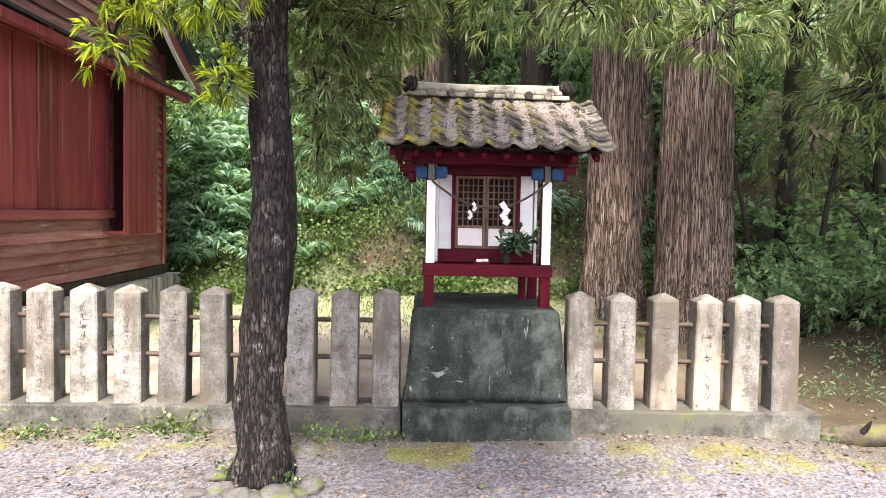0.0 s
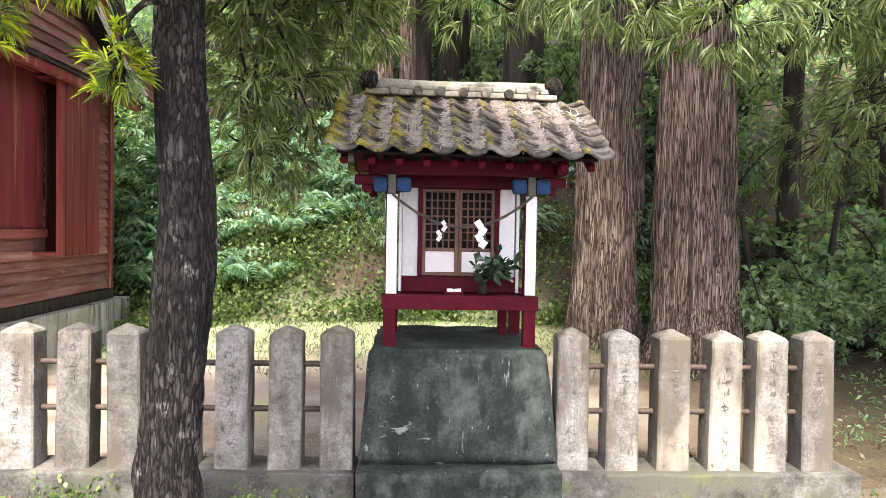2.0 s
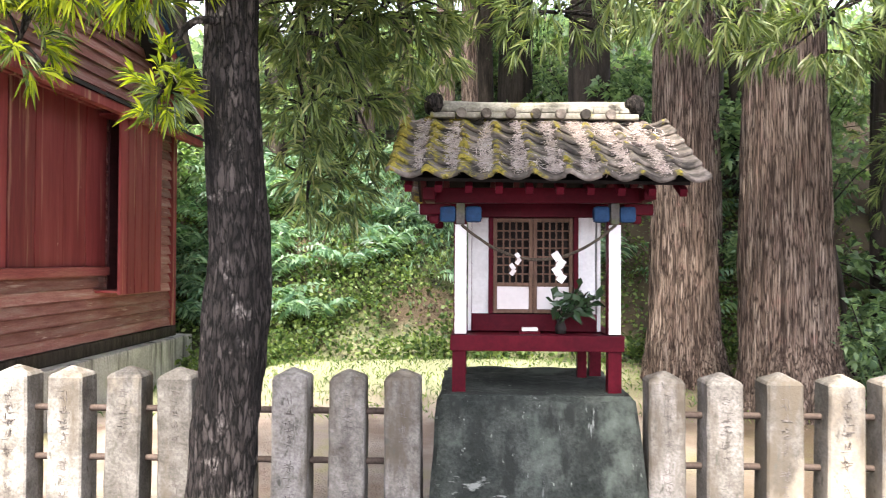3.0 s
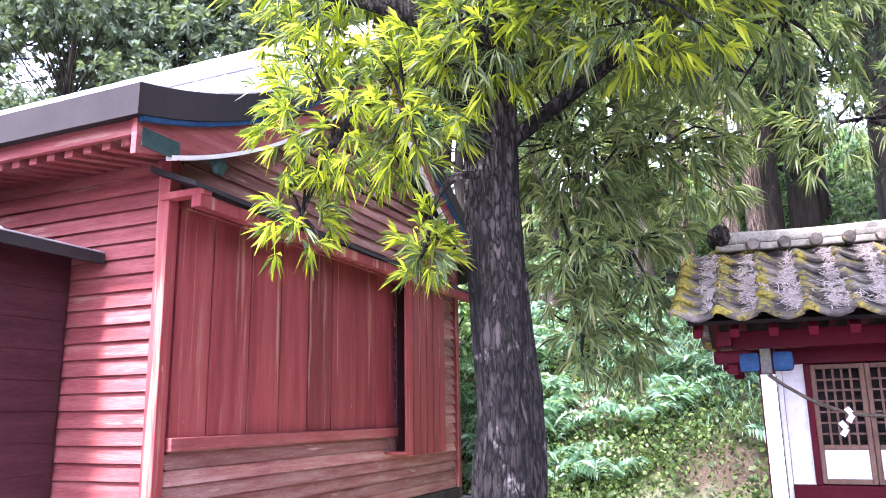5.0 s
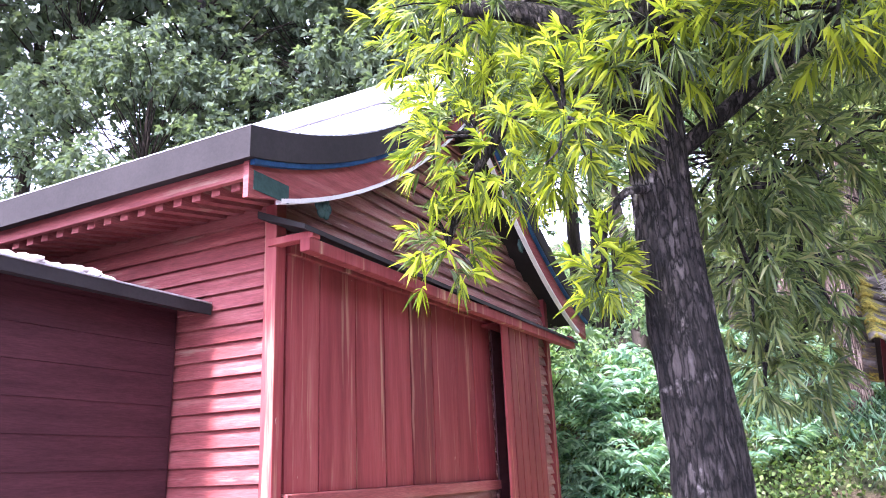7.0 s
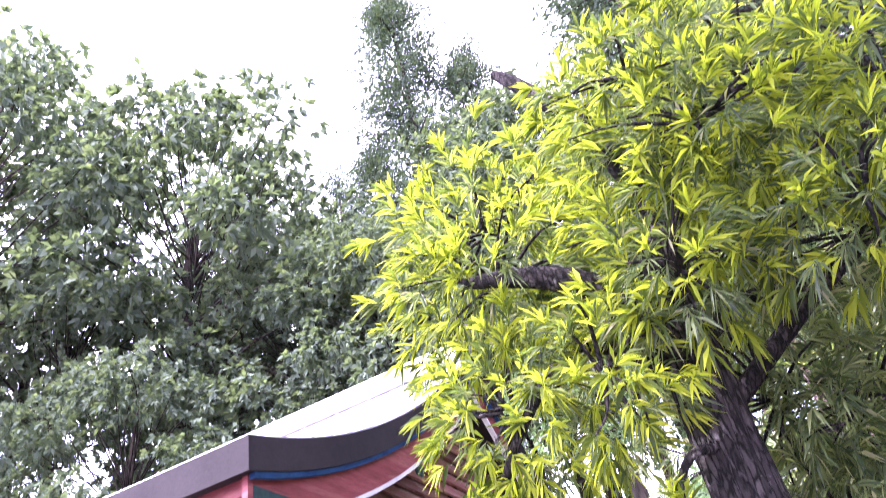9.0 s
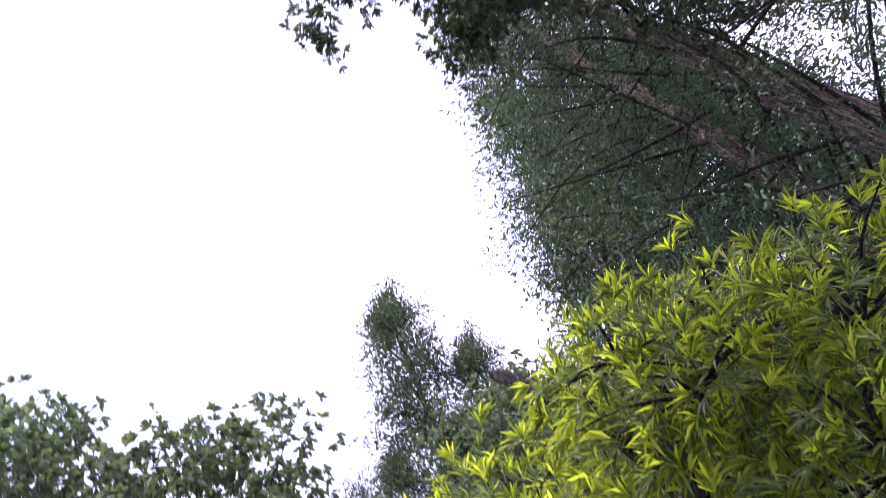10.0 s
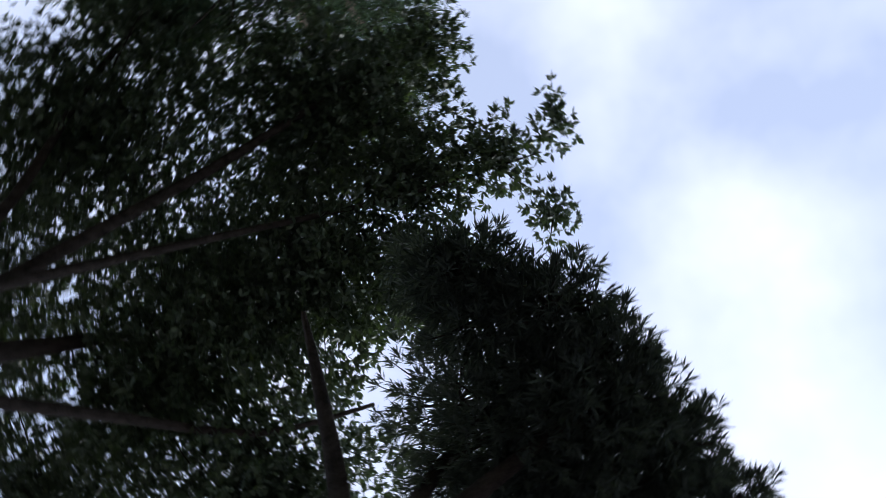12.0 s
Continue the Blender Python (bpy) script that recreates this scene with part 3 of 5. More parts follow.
def shrine():
    root = thing("wayside_shrine", (0.505, 5.45, 0.88), "small red wooden shrine with mossy tiled roof on a plinth", "shrine")
    cx, cy, cz = 0.505, 5.45, 0.88

    def p(name, x0, x1, y0, y1, z0, z1, mat, bevel=0.004, label="", parent=None):
        return part(name, box(x0 - cx, x1 - cx, y0 - cy, y1 - cy, z0 - cz, z1 - cz, bevel), mat, parent or root, label)

    # stand
    for x in (0.072, 0.868):
        for y in (5.1, 5.72):
            p("leg", x, x + 0.07, y, y + 0.07, 0.868, 1.092, red_dark)
    p("leg", 0.79, 0.845, 5.66, 5.715, 0.868, 1.092, red_dark)
    p("sill_beam", 0.062, 0.95, 5.085, 5.165, 1.092, 1.172, red_dark)
    p("sill_beam", 0.062, 0.95, 5.73, 5.8, 1.092, 1.172, red_dark)
    for x in (0.064, 0.878):
        p("side_beam", x, x + 0.07, 5.167, 5.728, 1.092, 1.17, red_dark)
    p("floor_board", 0.14, 0.872, 5.17, 5.725, 1.13, 1.165, red_dark)
    # posts with white fronts
    for x in (0.078, 0.868):
        col = p("column", x, x + 0.068, 5.115, 5.18, 1.174, 1.79, red_dark)
        p("white_front", x + 0.006, x + 0.066, 5.109, 5.113, 1.178, 1.74, white_paint, 0, "white painted face", col)
        p("bracket_block", x + 0.012, x + 0.056, 5.085, 5.16, 1.742, 1.85, rock_mat, 0.006, "grey bracket block", col)
        for dx in (-0.075, 0.058):
            p("bracket_arm", x + dx, x + dx + 0.085, 5.09, 5.152, 1.752, 1.836, blue_paint, 0.02, "faded blue bracket arm", col)
    # cella: back and side walls, front with doors
    for x in (0.15, 0.85):
        p("side_wall", x, x + 0.02, 5.34, 5.78, 1.172, 1.9, white_paint)
    p("back_wall", 0.15, 0.87, 5.781, 5.8, 1.172, 1.9, red_dark)
    p("lower_panel", 0.17, 0.85, 5.33, 5.35, 1.172, 1.265, red_dark)
    for x0, x1 in ((0.172, 0.268), (0.742, 0.842)):
        p("plaster_panel", x0, x1, 5.345, 5.36, 1.266, 1.79, white_paint, 0.002, "white plaster panel")
    for x in (0.262, 0.722):
        p("door_post", x, x + 0.026, 5.32, 5.362, 1.266, 1.81, red_dark)
    p("lintel", 0.15, 0.87, 5.31, 5.365, 1.79, 1.9, red_dark)
    # Added sheet behind the doors: the unlit inside, painted near-black.
    p("dark_inside", 0.28, 0.73, 5.42, 5.43, 1.18, 1.79, dark_void, 0)
    for i, x0 in enumerate((0.289, 0.506)):
        x1 = x0 + 0.214
        door = thing("lattice_door", (0, 0, 0), "", "")
        door.parent = root
        door["label"] = "brown lattice door with white paper below"
        for a, b, c, d in ((x0, x0 + 0.02, 1.27, 1.785), (x1 - 0.02, x1, 1.27, 1.785), (x0 + 0.021, x1 - 0.021, 1.27, 1.29), (x0 + 0.021, x1 - 0.021, 1.415, 1.435), (x0 + 0.021, x1 - 0.021, 1.765, 1.785)):
            p("stile", a, b, 5.335, 5.36, c, d, brown_wood, 0.002, parent=door)
        p("paper_panel", x0 + 0.021, x1 - 0.021, 5.344, 5.352, 1.291, 1.414, paper, 0, "white paper panel", door)
        for j in range(1, 5):
            x = x0 + 0.02 + (x1 - x0 - 0.04) * j / 5
            p("lattice_bar", x - 0.0045, x + 0.0045, 5.34, 5.35, 1.436, 1.764, brown_wood, 0, parent=door)
        for j in range(1, 7):
            z = 1.435 + 0.33 * j / 7
            p("lattice_bar", x0 + 0.021, x1 - 0.021, 5.3515, 5.358, z - 0.0045, z + 0.0045, brown_wood, 0, parent=door)
    # beams under the roof
    p("head_beam", -0.02, 1.04, 5.1, 5.17, 1.852, 1.93, red_dark)
    p("head_beam", -0.02, 1.04, 5.72, 5.79, 1.852, 1.93, red_dark)
    for x in (-0.075, 1.025):
        p("gable_beam", x, x + 0.06, 4.98, 5.9, 1.86, 1.92, red_dark)
    for y in (5.1, 5.72):
        for x0, x1, tip in ((-0.1, 0.06, -0.104), (0.95, 1.1, 1.096)):
            nose = p("beam_nose", x0, x1, y, y + 0.06, 1.79, 1.848, red_dark, 0.01, "carved red beam end")
            p("nose_tip", tip, tip + 0.0035, y + 0.006, y + 0.054, 1.795, 1.843, white_paint, 0, "white painted tip", nose)
            p("nose_block", x0 + 0.05, x1 - 0.06, y + 0.004, y + 0.056, 1.745, 1.788, red_dark, 0.012, parent=nose)
    rise, run = 0.40, 0.80
    ang = math.atan2(rise, run)
    roof = new("roof")
    roof.parent = root
    roof.rotation_euler = (0, radians(0.9), 0)
    roof["label"] = "mossy grey pantile roof strewn with dry needles"
    ridge_y, eave_z, ridge_z = 5.56 - cy, 1.955 - cz, 2.355 - cz
    for side in (-1, 1):
        m = Matrix.Translation((0, ridge_y, ridge_z)) @ Matrix.Rotation(math.pi if side > 0 else 0, 4, "Z") @ Matrix.Rotation(ang, 4, "X")
        slope = math.hypot(rise, run)
        bd = box(-0.70, 0.70, -slope + 0.1, -0.01, -0.075, -0.058)
        bd.transform(m)
        part("roof_board", bd, dark_void, roof, "dark roof boards")
        for i in range(10):
            x = -0.66 + 1.32 * i / 9
            r = box(x - 0.018, x + 0.018, -slope + 0.05, -0.02, -0.115, -0.077, 0.003)
            r.transform(m)
            part("rafter", r, red_dark, roof, "red rafter")
        for c in range(9):
            for r in range(5):
                t = link_mesh("tile", PANTILE, None, roof)
                t.matrix_local = m @ Matrix.Translation((-0.672 + 0.168 * c, -slope - 0.02 + 0.178 * r, -0.012 + 0.003 * random.random())) @ Matrix.Rotation(random.uniform(-0.02, 0.02), 4, "Z")
    for k, (z0, z1, d) in enumerate(((0.0, 0.035, 0.075), (0.037, 0.07, 0.06))):
        for i in range(8):
            x = -0.6 + 0.148 * i + 0.04 * k * (i > 0)
            e = random.uniform(-0.006, 0.006)
            part("ridge_tile", box(x, x + 0.144 - 0.04 * k * (i in (0, 7)), ridge_y - d + e, ridge_y + d + e, ridge_z + 0.005 + z0, ridge_z + 0.003 + z1 + e * 0.3, 0.01), ridge_stone, roof)
    limb("ridge_cap", roof, ridge_stone, [(-0.58, ridge_y, ridge_z + 0.082), (0, ridge_y, ridge_z + 0.078), (0.56, ridge_y, ridge_z + 0.082)], [0.034] * 3, 14, 0.35, along=16)
    for i in range(7):
        x = -0.42 + 0.14 * i
        disc = bmesh.new()
        bmesh.ops.create_cone(disc, cap_ends=True, segments=12, radius1=0.032, radius2=0.028, depth=0.03, matrix=Matrix.Translation((x, ridge_y - 0.085, ridge_z + 0.03)) @ Matrix.Rotation(math.pi / 2, 4, "X"))
        part("ridge_disc", disc, tile_mat, roof)
    for x in (-0.575, 0.565):
        bm = bmesh.new()
        bmesh.ops.create_icosphere(bm, subdivisions=3, radius=0.078)
        for v in bm.verts:
            v.co.x *= 0.75
            v.co.z *= 0.85
            v.co *= 1 + 0.25 * noise.noise(v.co * 25)
        bm.transform(Matrix.Translation((x, ridge_y - 0.02, ridge_z + 0.085)))
        part("ridge_end", bm, bark, roof, "dark weathered ridge-end tile", smooth=True)
    # needle litter lying on the tiles
    rng = np.random.default_rng(5)
    n = 13000
    px, py = rng.uniform(-0.66, 0.68, n), -rng.uniform(0.06, 0.88, n)
    keep = np.sin(px * 37.4 + 2.2) < -0.6 + 1.15 * rng.random(n) + 0.6 * np.sin(px * 5 + py * 7 + 1) + 0.35 * px
    px, py = px[keep], py[keep]
    n = len(px)
    a = rng.uniform(0, np.pi, n)
    ln = rng.uniform(0.008, 0.034, n)
    d = np.stack([np.cos(a), np.sin(a), rng.normal(0, 0.15, n)], -1) * ln[:, None]
    s = np.stack([-np.sin(a), np.cos(a), np.zeros(n)], -1) * 0.0018
    c = np.stack([px, py, rng.uniform(0, 0.026, n)], -1)
    v = np.stack([c - d - s, c - d + s, c + d + s, c + d - s], 1).reshape(-1, 3)
    f = np.arange(4 * n).reshape(-1, 4)
    me = np_mesh("needle_litter", v, f)
    me.transform(Matrix.Translation((0, ridge_y, ridge_z)) @ Matrix.Rotation(ang, 4, "X"))
    lit = link_mesh("needle_litter", me, straw, roof, "dry brown needles")
    lit["kind"] = "stuff"
    return root


PANTILE = pantile_mesh()
shrine()


def offerings():
    pts = [(0.118 + 0.79 * u, 5.1, 1.74 - 0.72 * u * (1 - u)) for u in np.linspace(0, 1, 13)]
    v, f = tube(pts, [0.0075] * 13, 8, 0.5, along=3)
    me = np_mesh("straw_rope", v, f)
    tagged(link_mesh("straw_rope", me, rope_mat), "dark twisted straw rope hung across the shrine front", "rope")
    for x, z, s, lean in ((0.415, 1.595, 0.55, 0.7), (0.615, 1.6, 0.74, -0.05)):
        bm = bmesh.new()
        for i in range(4):
            w, h = 0.026 * s, 0.062 * s
            off = (0.014 if i % 2 else -0.014) * s
            m = Matrix.Translation((off + lean * -0.02 * i, -0.003 * (i % 2), -0.05 * s * i - 0.03 * s)) @ Matrix.Rotation(0.6 if i % 2 else -0.6, 4, "Y") @ Matrix.Rotation(lean, 4, "Z")
            box(-w, w, -0.001, 0.001, -h / 2, h / 2, bm=bm, m=m)
        ob = part("paper_streamer", bm, paper)
        ob.location = (x, 5.09, z - 0.0)
        tagged(ob, "white zigzag folded paper streamer hanging from the rope", "streamer", "paper streamers")
    bm = box(-0.055, 0.055, -0.025, 0.025, 0, 0.012, 0.003)
    tray = thing("offering_dish", (0.475, 5.2, 1.172), "small red offering tray with white slips on the shrine sill", "tray")
    part("tray", bm, red_dark, tray)
    for dx, dz in ((-0.02, 0.014), (0.022, 0.014)):
        part("slip", box(dx - 0.02, dx + 0.02, -0.02, 0.02, dz, dz + 0.018, 0.002), paper, tray, "white paper slip")
    vase = thing("vase_of_evergreen", (0.64, 5.215, 1.172), "dark vase of glossy evergreen sprigs on the shrine sill", "vase")
    bm = bmesh.new()
    prof = [(0.0, 0.0), (0.026, 0.0), (0.03, 0.03), (0.02, 0.06), (0.024, 0.085), (0.019, 0.086), (0.015, 0.06)]
    rings = [[bm.verts.new((r * math.cos(a * math.pi / 8), r * math.sin(a * math.pi / 8), z)) for a in range(16)] for r, z in prof[1:]]
    for a, b in zip(rings[:-1], rings[1:]):
        for j in range(16):
            bm.faces.new((a[j], a[(j + 1) % 16], b[(j + 1) % 16], b[j]))
    bm.faces.new(rings[0][::-1])
    part("vase", bm, dark_void, vase, "dark vase", smooth=True)
    rng = np.random.default_rng(3)
    for s in range(9):
        a, el = rng.uniform(0, 6.28), rng.uniform(0.5, 1.2)
        tip = Vector((math.cos(a) * math.cos(el) * 1.3, math.sin(a) * math.cos(el) * 0.5, math.sin(el))) * rng.uniform(0.13, 0.22) + Vector((0.03, -0.01, 0))
        limb("stem", vase, dark_bark, [(0, 0, 0.06), tuple(tip * 0.5 + Vector((0, 0, 0.06))), tuple(tip + Vector((0, 0, 0.06)))], [0.003, 0.0025, 0.0015], 5, along=2)
        c = np.array([tuple(tip * u + Vector((0, 0, 0.06))) for u in np.linspace(0.35, 1.05, 11)])
        dirs = rng.normal(0, 1, (11, 3)) + np.array(tip)[None] * 5
        leaf_mesh_to(vase, "leaves", c, dirs, rng.uniform(0.06, 0.095, 11), 0.5, leaf_sakaki, rng)


# ---- leaf clouds ----
def leaf_arrays(base, dirs, length, aspect, rng, bend=0.25):
    """Folded, pointed leaves: six verts and four triangles each."""
    n = len(base)
    d = dirs / np.linalg.norm(dirs, axis=1)[:, None]
    r = rng.normal(0, 1, (n, 3))
    s = np.cross(d, r)
    s /= np.linalg.norm(s, axis=1)[:, None] + 1e-9
    up = np.cross(s, d)
    ln = np.asarray(length).reshape(-1, 1) * np.ones((n, 1))
    w = ln * aspect * 0.5
    drop = np.array([0, 0, -1.0])[None] * ln * bend
    v = np.stack([base, base + d * ln * 0.45 + s * w + up * w * 0.35, base + d * ln * 0.5, base + d * ln * 0.45 - s * w + up * w * 0.35, base + d * ln + drop], 1)
    i = np.arange(n)[:, None] * 5
    f = np.concatenate([i + [[0, 1, 2]], i + [[0, 2, 3]], i + [[1, 4, 2]], i + [[2, 4, 3]]], 0)
    return v.reshape(-1, 3), f


def leaf_mesh_to(parent, name, base, dirs, length, aspect, material, rng, bend=0.25, label=""):
    v, f = leaf_arrays(np.asarray(base, float), np.asarray(dirs, float), length, aspect, rng, bend)
    return link_mesh(name, np_mesh(name, v, f), material, parent, label)


offerings()


# ---- shrine hall ----
EAVE_Y, RIDGE_Y, EAVE_Z, RIDGE_Z = 4.68, 7.95, 3.57, 5.46


def roof_z(y):
    s = 1 - abs(y - RIDGE_Y) / (RIDGE_Y - EAVE_Y)
    return EAVE_Z + (RIDGE_Z - EAVE_Z) * (0.36 * s + 0.64 * s * s)


def swept(y0, y1, x0, x1, above, below, n=20):
    """A strip that follows the curve of the roof from y0 to y1."""
    bm = bmesh.new()
    rows = []
    for i in range(n + 1):
        y = y0 + (y1 - y0) * i / n
        z = roof_z(y)
        rows.append([bm.verts.new(c) for c in ((x0, y, z + above), (x1, y, z + above), (x1, y, z - below), (x0, y, z - below))])
    for a, b in zip(rows[:-1], rows[1:]):
        for j in range(4):
            bm.faces.new((a[j], a[(j + 1) % 4], b[(j + 1) % 4], b[j]))
    bm.faces.new(rows[0][::-1])
    bm.faces.new(rows[-1])
    bmesh.ops.recalc_face_normals(bm, faces=bm.faces[:])
    return bm


def board_mesh(length, height=0.106, proud=0.034):
    """A lapped siding board along x, its face to -y."""
    bm = bmesh.new()
    n = 6
    rows = []
    for i in range(n + 1):
        x = length * (i / n - 0.5)
        w = 0.002 * noise.noise((x * 3, height * 9, length))
        rows.append([bm.verts.new(c) for c in ((x, 0, height), (x, -0.006 + w, height), (x, -proud + w, 0.002), (x, -proud + 0.02 + w, 0), (x, 0, 0.006))])
    for a, b in zip(rows[:-1], rows[1:]):
        for j in range(5):
            bm.faces.new((a[j], b[j], b[(j + 1) % 5], a[(j + 1) % 5]))
    bm.faces.new(rows[0])
    bm.faces.new(rows[-1][::-1])
    bmesh.ops.recalc_face_normals(bm, faces=bm.faces[:])
    return bm


def hall():
    ox, oy = -6.8, 7.95
    root = thing("shrine_hall", (ox, oy, 0), "red weatherboarded shrine hall with a curved metal roof and closed shutters", "building")
    off = Matrix.Translation((-ox, -oy, 0))

    def put(name, bm, mat, parent=None, label="", smooth=False):
        bm.transform(off)
        return part(name, bm, mat, parent or root, label, smooth)

    def p(name, x0, x1, y0, y1, z0, z1, mat, bevel=0.006, label="", parent=None):
        return put(name, box(x0, x1, y0, y1, z0, z1, bevel), mat, parent, label)

    p("stone_base", -10.3, -3.38, 5.2, 10.75, -0.1, 0.61, foundation, 0.02, "damp grey stone base")
    p("ground_sill", -10.1, -3.5, 5.36, 10.52, 0.612, 0.735, dark_bark, 0.01, "dark timber sill")
    wall_f = p("front_wall", -10.0, -3.62, 5.42, 5.52, 0.736, 3.6, red_lying)
    wall_g = p("gable_wall", -3.68, -3.58, 5.53, 10.42, 0.736, 3.75, red_worn)
    p("rear_wall", -10.0, -3.62, 10.44, 10.52, 0.736, 3.6, red_lying)
    p("far_wall", -10.0, -9.9, 5.53, 10.43, 0.736, 3.6, red_lying)
    put("gable_core", swept(5.46, 10.44, -3.68, -3.6, -0.215, 1.2, 24), red_worn)
    for y in (5.4, 10.5):
        p("corner_post", -3.62, -3.52, y - 0.055, y + 0.045, 0.737, 3.62, red_upright, 0.006)
    # siding of the front
    rnd = random.Random(4)
    for i in range(25):
        z = 0.74 + 0.115 * i
        b = board_mesh(6.36)
        b.transform(Matrix.Translation((-6.81, 5.418, z)) @ Matrix.Rotation(rnd.uniform(-0.0006, 0.0006), 4, "Y"))
        put("siding_board", b, red_lying, wall_f)
    turn = Matrix.Rotation(math.pi / 2, 4, "Z")

    def side_board(y0, y1, z, mat):
        b = board_mesh(y1 - y0, 0.097)
        b.transform(Matrix.Translation((-3.578, (y0 + y1) / 2, z)) @ turn)
        put("siding_board", b, mat, wall_g)

    for i in range(6):
        side_board(5.46, 8.66 if i == 5 else 10.44, 0.74 + 0.106 * i, red_worn)
    for i in range(17):
        side_board(8.8, 10.44, 1.27 + 0.115 * i, red_worn)
    z = 3.26
    while z < RIDGE_Z - 0.4:
        ys = [y for y in np.linspace(5.46, 10.44, 300) if roof_z(y) - 0.32 > z]
        if ys and ys[-1] - ys[0] > 0.3:
            side_board(float(ys[0]), float(ys[-1]), z, red_worn)
        z += 0.118
    # shutters
    p("shutter_sill", -3.575, -3.495, 5.47, 8.76, 1.388, 1.475, red_lying, 0.008, "heavy red shutter sill")
    # Shutter head in the darker red, to paint in the pent roof's shade.
    p("shutter_head", -3.575, -3.5, 5.47, 8.76, 3.03, 3.12, red_upright, 0.006)
    y = 5.475
    for s in range(4):
        sh = new("shutter")
        sh.parent = root
        sh["label"] = "closed red plank shutter with worn streaks"
        w = 0.818
        cuts = [0.0, rnd.uniform(0.44, 0.56), 1.0]
        for a, b in zip(cuts[:-1], cuts[1:]):
            p("plank", -3.572, -3.535 - 0.008 * (s % 2) + rnd.uniform(-0.002, 0.002), y + w * a + 0.009, y + w * b - 0.009, 1.478, 3.028, red_upright, 0.003, parent=sh)
        y += w + 0.004
    # shutter box, open on its near side
    bx = new("shutter_box")
    bx.parent = root
    bx["label"] = "projecting plank box for the sliding shutters"
    for i in range(6):
        p("plank", -3.325, -3.3 + rnd.uniform(-0.003, 0.003), 8.56 + 0.168 * i, 8.56 + 0.168 * (i + 1) - 0.02, 1.2, 3.02, red_upright, 0.003, parent=bx)
    p("box_bottom", -3.57, -3.327, 8.58, 9.55, 1.215, 1.24, red_upright, 0.002, parent=bx)
    p("box_top", -3.57, -3.327, 8.58, 9.55, 2.98, 3.005, red_upright, 0.002, parent=bx)
    # The box's dark inside is put into the colour of its back.
    p("box_back", -3.541, -3.525, 8.79, 9.51, 1.242, 2.978, shaded_red, 0.002, parent=bx)
    p("box_side", -3.57, -3.327, 9.515, 9.55, 1.242, 2.978, red_upright, 0.002, parent=bx)
    # pent roof over the shutters
    pent = new("pent_roof")
    pent.parent = root
    pent["label"] = "narrow pent roof over the shutters"
    bm = bmesh.new()
    sec = ((-3.578, 3.27), (-3.19, 3.11), (-3.185, 3.075), (-3.578, 3.22))
    ra = [bm.verts.new((x, 5.22, z)) for x, z in sec]
    rb = [bm.verts.new((x, 10.66, z - 0.05)) for x, z in sec]
    for i in range(4):
        bm.faces.new((ra[i], ra[(i + 1) % 4], rb[(i + 1) % 4], rb[i]))
    bm.faces.new(ra[::-1])
    bm.faces.new(rb)
    bmesh.ops.recalc_face_normals(bm, faces=bm.faces[:])
    put("pent_sheet", bm, copper_edge, pent)
    # Beam in the darker red too, its shade put into the paint.
    p("pent_beam", -3.29, -3.21, 5.3, 10.6, 2.96, 3.05, red_upright, 0.008, parent=pent)
    for yb in (5.36, 6.7, 8.0, 9.4, 10.5):
        p("pent_arm", -3.576, -3.2, yb - 0.04, yb + 0.04, 3.05, 3.1, red_upright, 0.006, parent=pent)
    # main roof
    x0, x1 = -10.5, -3.17
    roof = new("roof")
    roof.parent = root
    roof["label"] = "pale sheet-metal roof with a thick dark eave"
    back_y = 2 * RIDGE_Y - EAVE_Y
    put("roof_body", swept(EAVE_Y, back_y, x0, x1, 0, 0.2, 48), copper_edge, roof, "dark metal-clad eave edge")
    put("roof_skin", swept(EAVE_Y + 0.02, back_y - 0.02, x0 + 0.02, x1 - 0.02, 0.014, -0.003, 48), roof_sheet, roof)
    for i in range(17):
        x = x0 + 0.3 + i * 0.42
        put("roof_seam", swept(EAVE_Y + 0.05, RIDGE_Y - 0.15, x - 0.008, x + 0.008, 0.034, -0.0142, 20), roof_sheet, roof)
    p("ridge_box", x0 - 0.05, x1 + 0.1, RIDGE_Y - 0.16, RIDGE_Y + 0.16, RIDGE_Z - 0.08, RIDGE_Z + 0.12, roof_sheet, 0.02, parent=roof)
    p("ridge_end", x1 + 0.102, x1 + 0.16, RIDGE_Y - 0.24, RIDGE_Y + 0.24, RIDGE_Z - 0.2, RIDGE_Z + 0.24, copper_edge, 0.06, "dark ridge-end plate", roof)
    p("eave_board", x0 + 0.05, x1 - 0.06, EAVE_Y + 0.1, EAVE_Y + 0.14, EAVE_Z - 0.275, EAVE_Z - 0.17, red_lying, 0.004, "red eave board", roof)
    for k, sgn in ((0, 1), (1, -1)):
        ya, yb = (EAVE_Y + 0.06, RIDGE_Y) if sgn > 0 else (RIDGE_Y, back_y - 0.06)
        put("barge_trim", swept(ya, yb, x1 - 0.05, x1 - 0.012, -0.202, 0.235, 16), blue_paint, roof, "faded blue trim")
        put("barge_board", swept(ya, yb, x1 - 0.1, x1 - 0.06, -0.203, 0.43, 16), red_lying, roof, "red curved barge board")
        ya, yb = (EAVE_Y + 0.35, RIDGE_Y) if sgn > 0 else (RIDGE_Y, back_y - 0.35)
        put("barge_edge", swept(ya, yb, x1 - 0.098, x1 - 0.05, -0.432, 0.462, 16), white_paint, roof, "white painted lower edge")
